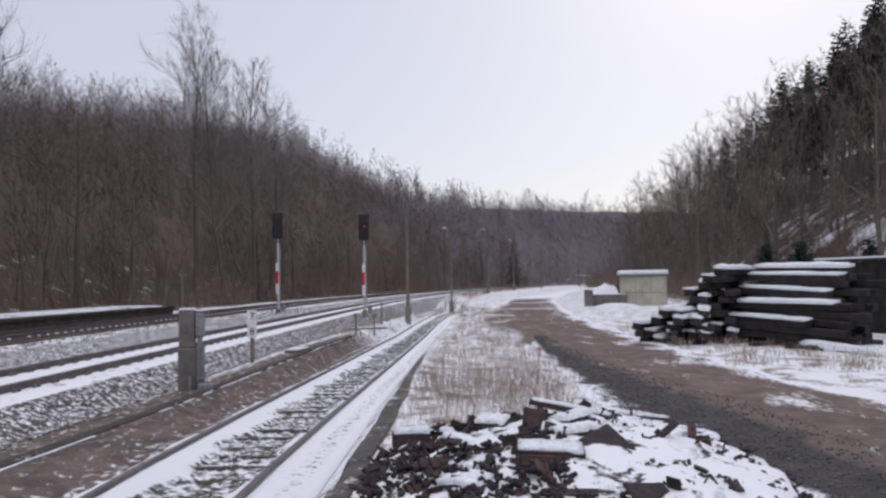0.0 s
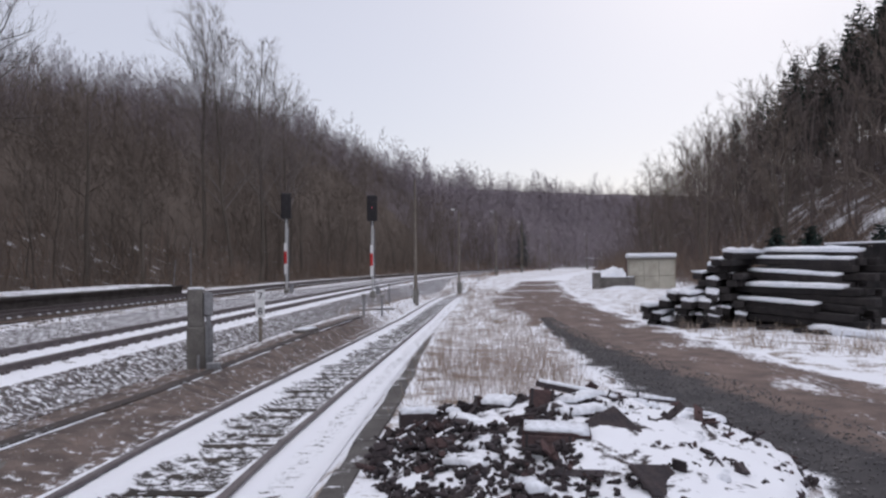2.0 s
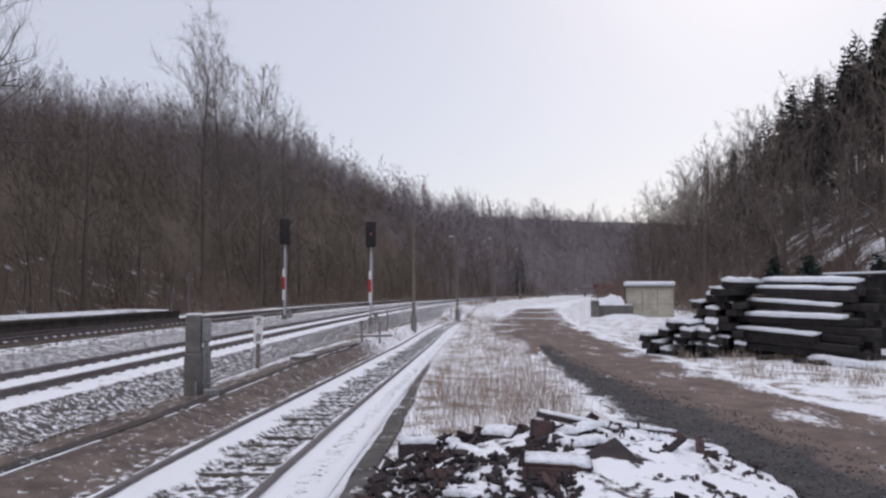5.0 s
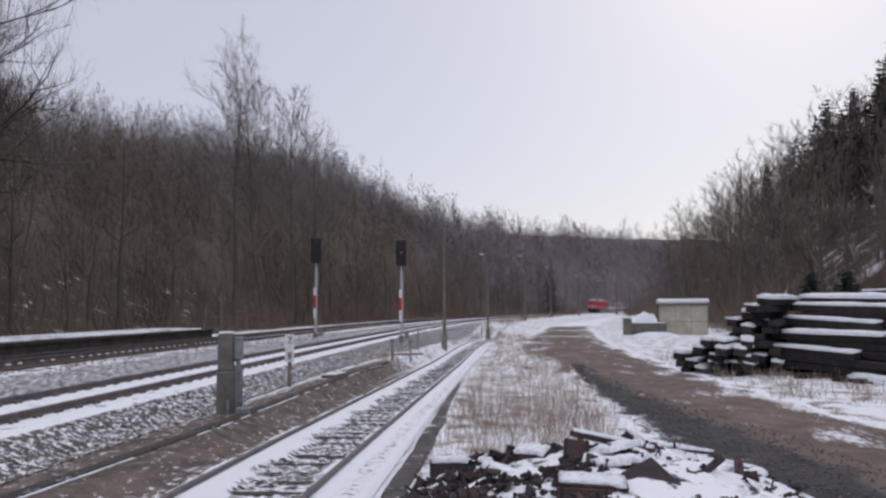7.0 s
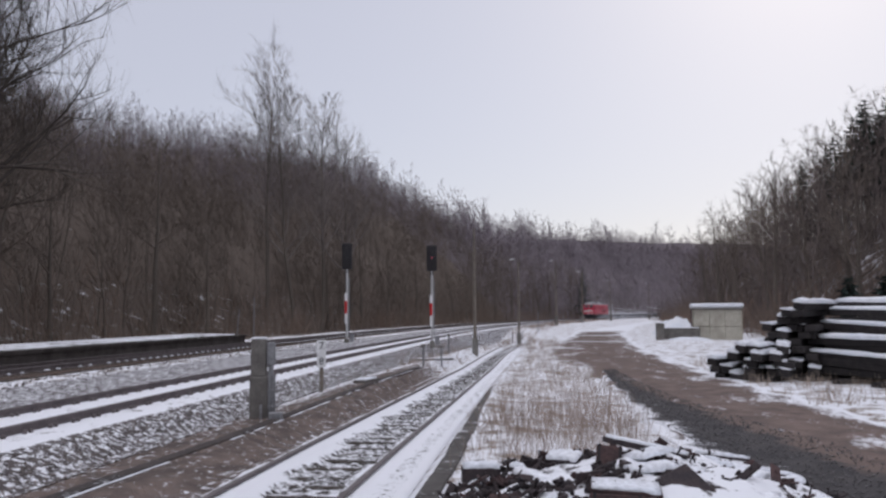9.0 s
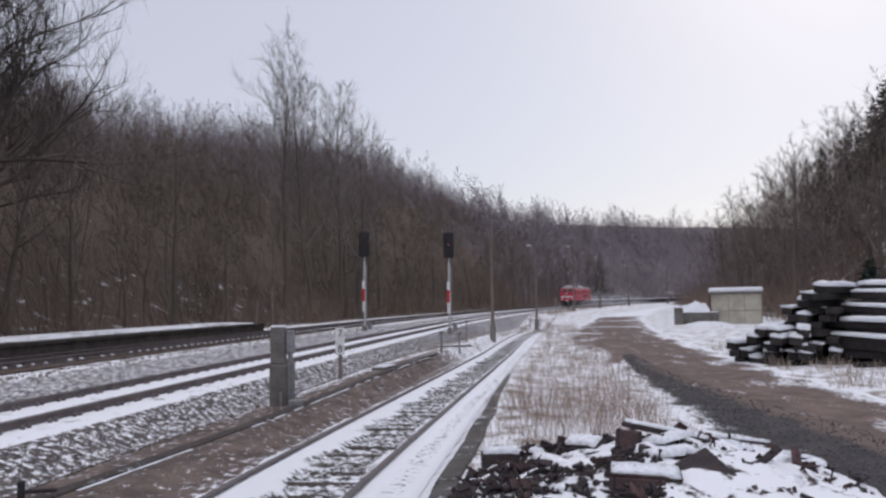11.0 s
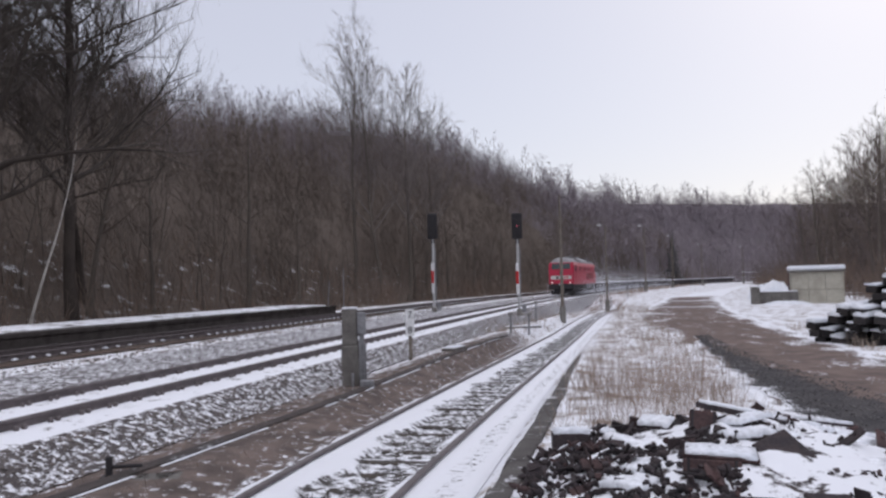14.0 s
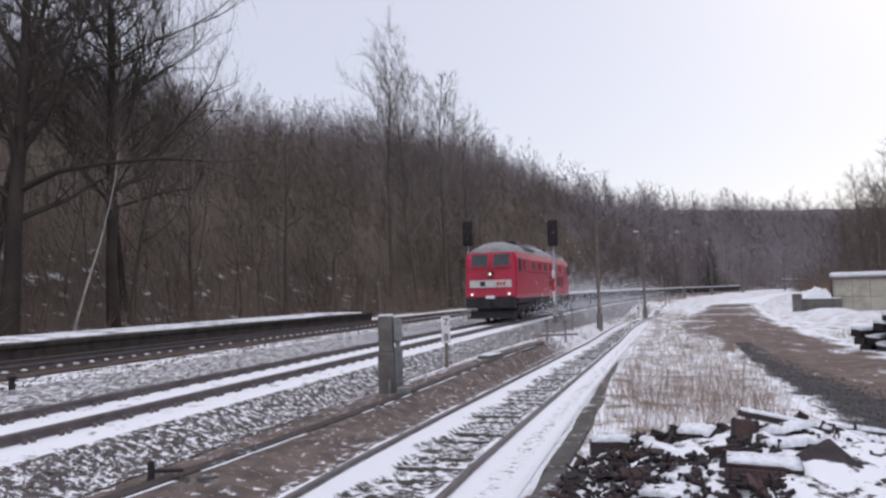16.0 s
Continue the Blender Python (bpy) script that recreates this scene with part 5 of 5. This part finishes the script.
for rw, (levels, shift) in enumerate(((3, 0.25), (5, 0.1), (7, 0.05), (9, -0.1), (10, -0.15), (10, -0.2))):
    for lv in range(levels):
        top = lv == levels - 1
        lay(shift + rng.normal(0, 0.24), rw * 0.31 + rng.normal(0, 0.03), 0.16 + lv * 0.175 + (0.03 if rw < 2 else 0), rng.normal(0, 3.0), 2 if rw < 2 and rng.random() < 0.6 else int(rng.choice([0, 0, 1, 2])), top, rng.normal(2.2 if rw < 2 else 0.6, 0.7))
# bearers under it
for x in (-1.1, -0.2, 0.8, 1.3):
    lay(x, 0.7, -0.02, 90, 0, False)
# crosswise ends at the far end of the stack
for lv in range(11):
    for k in range(6):
        if lv > 10.4 - k * 0.55 or (k == 5 and lv > 5) or (lv > 4 and rng.random() < 0.1):
            continue
        lay(-1.75 - k * 0.30 + rng.normal(0, 0.05), 0.75 + rng.normal(0, 0.16), 0.0 + lv * 0.173, 118 + rng.normal(0, 6), 3 if rng.random() < 0.1 else int(rng.choice([0, 1])), lv >= 10.4 - k * 0.55 - 1 or rng.random() < 0.12, 0)
# lower loose heap before it
for lv in range(5):
    for k in range(6):
        if k + lv > 7:
            continue
        lay(-1.8 - k * 0.31 + rng.normal(0, 0.06), -0.35 + rng.normal(0, 0.18), lv * 0.178, 122 + rng.normal(0, 10), 0, lv >= 3 or rng.random() < 0.35, 0)
# fallen pieces in the snow in front
for x, y, t in ((2.2, -0.35, -6), (2.7, 0.2, 30), (2.4, 0.6, 8)):
    lay(x, y, -0.1, t, 0, True, rng.normal(0, 3))

# ---- heap of scrap rail fastenings ----
HX, HY = 0.85, 7.0


def heap_z(x, y):
    """Height of the heap over the ground."""
    d = np.sqrt(((x - HX - 0.0) / 1.75) ** 2 + ((y - HY) / 2.35) ** 2)
    return 0.50 * np.clip(1 - d, 0, 1) ** 0.8 + 0.03 * np.sin(x * 7) * np.cos(y * 6) * np.clip(1 - d, 0, 1)


heap = empty("scrap_heap", pose(0, 0, 0), "heap of rusty rail fastenings and plates dusted with snow", "scrap heap")
hx, hy = np.meshgrid(np.linspace(HX - 2.0, HX + 2.0, 60), np.linspace(HY - 2.6, HY + 2.6, 70))
hz = heap_z(hx, hy) - 0.13 + (0.02 + 0.045 * smooth(HX - 0.1, HX + 0.6, hx)) * (heap_z(hx, hy) > 0.03) + 0.03 * np.sin(hx * 9 + 2 * np.sin(hy * 5)) * np.cos(hy * 8 + 1.5 * np.sin(hx * 6)) * (heap_z(hx, hy) > 0.02)
hv = np.stack([hx, hy, hz], -1).reshape(-1, 3)
ii = np.arange(hx.size).reshape(hx.shape)
hf = np.stack([ii[:-1, :-1], ii[:-1, 1:], ii[1:, 1:], ii[1:, :-1]], -1).reshape(-1, 4)
M_HEAP = snow_mix("snow_over_scrap", (0.045, 0.037, 0.038), (0.07, 0.056, 0.053), 0.42, 0.48, 3.6, 14, 0.06, (1, 1, 1), 0.2)
heap_skin = big_mesh("mound", hv, hf, M_HEAP, heap, True)
at = heap_skin.data.attributes.new("across", "FLOAT", "POINT")
at.data.foreach_set("value", smooth(HX - 0.1, HX + 0.7, hx).astype(np.float32).ravel())


def scrap_data(kind):
    bm = bmesh.new()
    if kind == 0:  # ribbed base plate
        box(0.36, 0.16, 0.022, (0, 0, 0.011), 0, bm)
        for x in (-0.085, 0.085):
            box(0.02, 0.15, 0.045, (x, 0, 0.04), 0, bm)
    elif kind == 1:  # clip
        box(0.11, 0.06, 0.03, (0, 0, 0.015), 0.006, bm)
        box(0.03, 0.06, 0.05, (0.05, 0, 0.03), 0, bm)
    elif kind == 2:  # coach screw
        tube(0.013, 0.011, 0.16, (0, 0, 0), 6, bm)
        box(0.04, 0.04, 0.03, (0, 0, 0.165), 0.004, bm)
    elif kind == 3:  # fishplate
        box(0.62, 0.11, 0.03, (0, 0, 0.015), 0.006, bm)
        for x in (-0.22, -0.08, 0.08, 0.22):
            tube(0.02, 0.02, 0.012, (x, 0, 0.028), 8, bm)
    else:  # bolt with nut
        tube(0.013, 0.013, 0.11, (0, 0, 0), 6, bm)
        tube(0.024, 0.024, 0.025, (0, 0, 0.09), 6, bm)
    me = bpy.data.meshes.new("scrap")
    bm.to_mesh(me)
    bm.free()
    return me


SCRAP = []
for k in range(5):
    for mt in (M_RUSTDARK, M_RUSTDARK, M_RUST):
        me = scrap_data(k)
        me.materials.append(mt)
        SCRAP.append((("base_plate", "rail_clip", "coach_screw", "fishplate", "bolt")[k], me))
def on_heap():
    """A place on the heap, oftener where the scrap lies bare."""
    while True:
        a, r = rng.uniform(0, 6.283), math.sqrt(rng.random())
        x, y = HX + 1.8 * r * math.cos(a), HY + 2.4 * r * math.sin(a)
        bare_here = 1.0 if x < HX - 0.1 else (0.95 if y < HY - 0.6 else 0.7)
        if rng.random() < bare_here and noise.noise(Vector((x * 1.5, y * 1.5, 7.0))) > -0.12:
            return x, y


for i in range(300):
    x, y = on_heap()
    k = int(rng.choice([0, 1, 2, 3, 4], p=[0.34, 0.32, 0.13, 0.04, 0.17])) * 3 + int(rng.integers(3))
    nm, me = SCRAP[k]
    o = new(nm, me)
    o.parent = heap
    o.matrix_basis = pose(x, y, float(heap_z(x, y)) - 0.10 + rng.uniform(-0.035, 0.03), rng.normal(0, 30), rng.normal(0, 30), rng.uniform(0, 360)) @ Matrix.Scale(rng.uniform(0.5, 0.85), 4)
# small bits between them
base = np.array([(-1, -1, -1), (1, -1, -1), (1, 1, -1), (-1, 1, -1), (-1, -1, 1), (1, -1, 1), (1, 1, 1), (-1, 1, 1)], np.float32) / 2
quads = np.array([(0, 3, 2, 1), (4, 5, 6, 7), (0, 1, 5, 4), (1, 2, 6, 5), (2, 3, 7, 6), (3, 0, 4, 7)], np.int32)
bv, bf = [], []
for i in range(2300):
    x, y = on_heap()
    m = np.array(Euler((rng.normal(0, 0.5), rng.normal(0, 0.5), rng.uniform(0, 6.28))).to_matrix(), np.float32)
    c = base * np.array([rng.uniform(0.03, 0.11), rng.uniform(0.02, 0.05), rng.uniform(0.015, 0.04)], np.float32)
    bf.append(quads + 8 * len(bv))
    bv.append(c @ m.T + np.array([x, y, float(heap_z(x, y)) - 0.10 + rng.uniform(-0.03, 0.02)], np.float32))
tagged(big_mesh("loose_scrap", np.concatenate(bv), np.concatenate(bf), M_RUSTDARK, heap), kind="stuff")
# the large pieces on top
def big_plate(l, w, h, m, holes=True, material=None, snow=0.0):
    bm = box(l, w, h, (0, 0, 0), 0.008)
    o = part("steel_plate", bm, material or M_RUST, heap, "brown rusty steel plate")
    o.matrix_basis = m
    if holes:
        for x in (-l * 0.4, l * 0.4):
            part("bolt_hole", tube(0.016, 0.016, h + 0.006, (x, -w * 0.1, -h / 2 - 0.003), 10), M_BLACK, o)
    if snow:
        s = new("snow", snow_slab(l * 0.95, w * 0.9, snow, 91))
        s.parent, s.matrix_basis = o, pose(0, 0, h / 2)
    return o


big_plate(0.40, 0.03, 0.17, pose(0.52, 6.0, 0.19, -14, 2, -3), True)
big_plate(0.52, 0.30, 0.03, pose(0.6, 6.2, 0.28, 4, 3, -4), False, None, 0.025)
big_plate(0.22, 0.03, 0.28, pose(0.55, 7.0, 0.32, -18, 8, 5), True)
big_plate(0.75, 0.12, 0.05, pose(0.9, 7.3, 0.40, 0, 10, -14), False, M_RUSTDARK, 0.02)
big_plate(0.3, 0.34, 0.03, pose(1.05, 6.3, 0.28, 30, -20, 25), True, M_RUSTDARK)
big_plate(0.36, 0.2, 0.16, pose(-0.58, 7.75, 0.05, 0, 0, 10), False, M_RUSTDARK, 0.05)
big_plate(0.3, 0.22, 0.2, pose(0.2, 7.5, 0.18, 10, 0, -20), False, M_RUSTDARK, 0.05)
big_plate(0.42, 0.28, 0.03, pose(1.2, 5.35, 0.12, 35, 10, 40), False, M_RUSTDARK, 0.0)
big_plate(0.3, 0.24, 0.03, pose(0.45, 6.3, 0.2, -50, 15, 20), False, M_RUSTDARK, 0.0)
for i, (x, y, t) in enumerate(((2.0, 8.3, -20), (1.85, 8.0, -35), (2.15, 7.9, -28), (1.9, 8.5, -12))):
    big_plate(0.55, 0.04, 0.03, pose(x - 0.1, y, 0.03 + 0.03 * i, 0, 4, t), False, M_RUSTDARK, 0.03)
for i in range(30):
    a, r = rng.uniform(0, 6.283), math.sqrt(rng.random())
    x, y = HX + 1.5 * r * math.cos(a), HY + 2.1 * r * math.sin(a)
    s = new("snow", snow_slab(rng.uniform(0.14, 0.4), rng.uniform(0.12, 0.26), 0.05, 200 + i))
    s.parent, s.matrix_basis = heap, pose(x, y, float(heap_z(x, y)) - 0.105, rng.normal(0, 8), rng.normal(0, 8), rng.uniform(0, 360))

# ---- dry grass and stalks ----
def blades(name, label, n, area, height, width, material, rng, bend=0.25, clump=0):
    g = Growth()
    x0, x1, y0, y1 = area
    cl = [(rng.uniform(x0, x1), rng.uniform(y0, y1)) for _ in range(clump)] if clump else None
    xs, ys = [], []
    for _ in range(n):
        if cl:
            c = cl[int(rng.integers(clump))]
            xs.append(c[0] + rng.normal(0, 0.12))
            ys.append(c[1] + rng.normal(0, 0.2))
        else:
            xs.append(rng.uniform(x0, x1))
            ys.append(rng.uniform(y0, y1))
    for x, y, z in zip(xs, ys, ground_z(xs, ys)):
        a = rng.uniform(0, 6.28)
        h = height * rng.uniform(0.4, 1.15)
        p = bent(rng, np.array([x, y, z - 0.02]), np.array([math.cos(a) * bend, math.sin(a) * bend, 1.0]), h, 3, 0.14, -0.02)
        g.limb(p, [width, width * 0.9, width * 0.7, width * 0.3], 2)
    v, f = g.arrays()
    return tagged(big_mesh(name, v, f, material), label, "grass", kind="stuff")


rng = np.random.default_rng(23)
blades("dry_grass", "pale dry grass sticking out of the snow", 3800, (-0.85, 1.6, 8.6, 24), 0.30, 0.0019, M_STRAW, rng, 0.35, 300)
blades("dry_stalks", "thin reddish dry stalks beside the heap", 1300, (-0.75, 1.3, 8.6, 14.0), 0.55, 0.0021, M_STALK, rng, 0.35, 160)
blades("dry_grass_far", "sparse dry grass on the snowy verge", 2200, (-0.5, 1.2, 22, 50), 0.26, 0.0035, M_STRAW, rng, 0.45, 200)
blades("dry_grass_verge", "dry grass round the timber stack", 2600, (4.9, 9.5, 14, 27), 0.32, 0.005, M_STRAW, rng, 0.4, 170)
blades("weeds_path", "low dry weeds on the cinder path", 1200, (-6.3, -4.2, 7, 40), 0.12, 0.004, M_STALK, rng, 0.6, 150)

blades("bank_weeds", "brown weeds on the bank between siding and main line", 1500, (-6.3, -4.3, 34, 76), 0.3, 0.006, M_STALK, rng, 0.4, 260)


def bank_grass(n, s0, s1, o0, o1, height, width):
    """Dry grass in tufts along the foot of the main line."""
    g = Growth()
    tufts = [(rng.uniform(s0, s1), rng.uniform(o0, o1)) for _ in range(n // 12)]
    for s, o in tufts:
        x, y, _ = rails(s, o)
        z = float(ground_z(x, y)[0])
        for _ in range(12):
            a = rng.uniform(0, 6.28)
            p = bent(rng, np.array([x + rng.normal(0, 0.25), y + rng.normal(0, 0.5), z - 0.02]), np.array([math.cos(a) * 0.5, math.sin(a) * 0.5, 1.0]), height * rng.uniform(0.4, 1.2), 2, 0.15, -0.02)
            g.limb(p, [width, width * 0.8, width * 0.3], 2)
    v, f = g.arrays()
    return tagged(big_mesh("bank_grass", v, f, M_STALK), "brown dry grass along the main line's bank", "grass", kind="stuff")


bank_grass(4200, 66, 190, 2.6, 7.0, 0.42, 0.011)
for x, y, half, deep in ((3.4, 47.0, 1.5, 0.4), (1.4, 38.5, 0.8, 0.3), (4.6, 60.0, 1.6, 0.7)):
    along = np.linspace(-1, 1, 22)
    wide = deep * np.sqrt(np.clip(1 - along ** 2, 0.0004, 1)) * (0.7 + 0.3 * np.sin(along * 9 + x * 5))
    SXX = np.repeat((x + along * half)[:, None], 4, 1)
    SYY = y + 0.25 * np.sin(along * 4 + x)[:, None] + wide[:, None] * np.array([-1, -0.4, 0.4, 1])[None, :]
    tagged(drape("road_snow_streak", SXX, SYY, np.array([0.018, 0.035, 0.035, 0.018]), M_SNOW), "streak of snow left lying across the earth road", "snow", kind="structure")

# ---- ballast stones and cable trough ----
def stones(name, label, n, s0, s1, o0, o1, size, material, rng, lift=0.0):
    base = np.array([(1, 0, 0), (-1, 0, 0), (0, 1, 0), (0, -1, 0), (0, 0, 0.8), (0, 0, -0.8)], np.float32)
    tri = np.array([(0, 2, 4), (2, 1, 4), (1, 3, 4), (3, 0, 4), (2, 0, 5), (1, 2, 5), (3, 1, 5), (0, 3, 5)], np.int32)
    s = s0 + (s1 - s0) * rng.random(n) ** 1.5
    o = rng.uniform(0, 1, n)
    o = (o0(s) * (1 - o) + o1(s) * o) if callable(o0) else o0 + (o1 - o0) * o
    x, y, _ = line(s, o)
    z = ground_z(x, y)
    vs = base[None] * rng.uniform(0.6, 1.3, (n, 6, 3)) * (size * rng.uniform(0.6, 1.4, n))[:, None, None]
    c, w = np.cos(rng.uniform(0, 6.28, n)), np.sin(rng.uniform(0, 6.28, n))
    vx = vs[..., 0] * c[:, None] - vs[..., 1] * w[:, None]
    vy = vs[..., 0] * w[:, None] + vs[..., 1] * c[:, None]
    vs = np.stack([vx + x[:, None], vy + y[:, None], vs[..., 2] * 0.7 + (z + lift)[:, None]], -1).reshape(-1, 3)
    f = (tri[None] + 6 * np.arange(n)[:, None, None]).reshape(-1, 3)
    return tagged(big_mesh(name, vs, f, material), label, "stones", kind="stuff")


rng = np.random.default_rng(29)
M_DARKSTONE = mat("dark_gravel_stone", (0.11, 0.105, 0.11), (0.17, 0.16, 0.16), 0.85, 3, 0, 0.4, 50, 0.3, island=0.45)
stones("gravel_stones", "loose dark gravel along the road", 5500, 3, 24, lambda s: 8.42 + np.interp(s, ya, GL), lambda s: 8.42 + np.interp(s, ya, GR) + 0.15, 0.015, M_DARKSTONE, rng, 0.03)
stones("road_grit", "scattered grit on the earth road", 700, 5, 40, 10.2, 13.2, 0.012, M_STONE, rng, 0.012)
stones("ballast_stones", "loose grey ballast stones poking through snow", 8000, 2, 60, 1.55, 2.4, 0.032, M_STONE, rng, 0.025)
stones("ballast_stones_between", "loose ballast stones between the two tracks", 4500, 5, 60, -6.0, -1.9, 0.034, M_STONE, rng, 0.02)
ys_ = np.arange(5.0, 34.0, 0.5)
M_TROUGH = snow_mix("dirty_trough_lids", (0.085, 0.072, 0.068), (0.055, 0.048, 0.046), 0.6, 0.72, 2.5, 14)
tx = np.interp(ys_, [5, 9, 12, 14, 26, 34], [-5.8, -5.5, -5.3, -5.2, -5.0, -4.9])
tz = ground_z(tx, ys_)
v, f = [], []
for x, y, z in zip(tx, ys_, tz):
    v += [(x - 0.11, y, z + 0.0), (x - 0.1, y, z + 0.04), (x + 0.1, y, z + 0.04), (x + 0.11, y, z + 0.0)]
for i in range(len(ys_) - 1):
    f += [(i * 4 + j, i * 4 + j + 1, i * 4 + j + 5, i * 4 + j + 4) for j in range(3)]
trough = tagged(mesh_ob("cable_trough", v, f, M_TROUGH), "dark cable trough along the cinder path", "cable trough", kind="structure")
v = []
for i, (x, y, z) in enumerate(zip(tx, ys_, tz)):
    w = 0.0 + 0.04 * abs(math.sin(i * 1.7))
    v += [(x + 0.13, y, z + 0.028), (x + 0.15 + w, y, z + 0.024)]
f = [(2 * i, 2 * i + 1, 2 * i + 3, 2 * i + 2) for i in range(len(ys_) - 1) if math.sin(i * 2.9) + math.sin(i * 0.83) + math.sin(i * 0.31) > -0.3]
tagged(mesh_ob("trough_snow", v, f, M_SNOW), "thin line of snow along the cable trough", "snow", kind="structure")

# small caps of snow on the sleeper ends of the platform track
rs = np.random.default_rng(17)
pads = bmesh.new()
for s in np.arange(2, 90, 0.62):
    if rs.random() < 0.12:
        continue
    x, y, h = line(s, -8.25 + 0.753 + 0.13)
    m = Matrix.Translation((x, y, -0.13)) @ Matrix.Rotation(-h + rs.normal(0, 0.1), 4, "Z") @ Matrix.Diagonal((0.075 * rs.uniform(0.7, 1.2), 0.12 * rs.uniform(0.6, 1.2), 0.04, 1))
    bmesh.ops.create_icosphere(pads, subdivisions=1, radius=1.0, matrix=m)
me = bpy.data.meshes.new("sleeper_snow")
pads.to_mesh(me)
pads.free()
me.materials.append(M_SNOW)
tagged(new("sleeper_snow", me), "small caps of snow on the platform track's sleeper ends", "snow", kind="stuff")

motions()
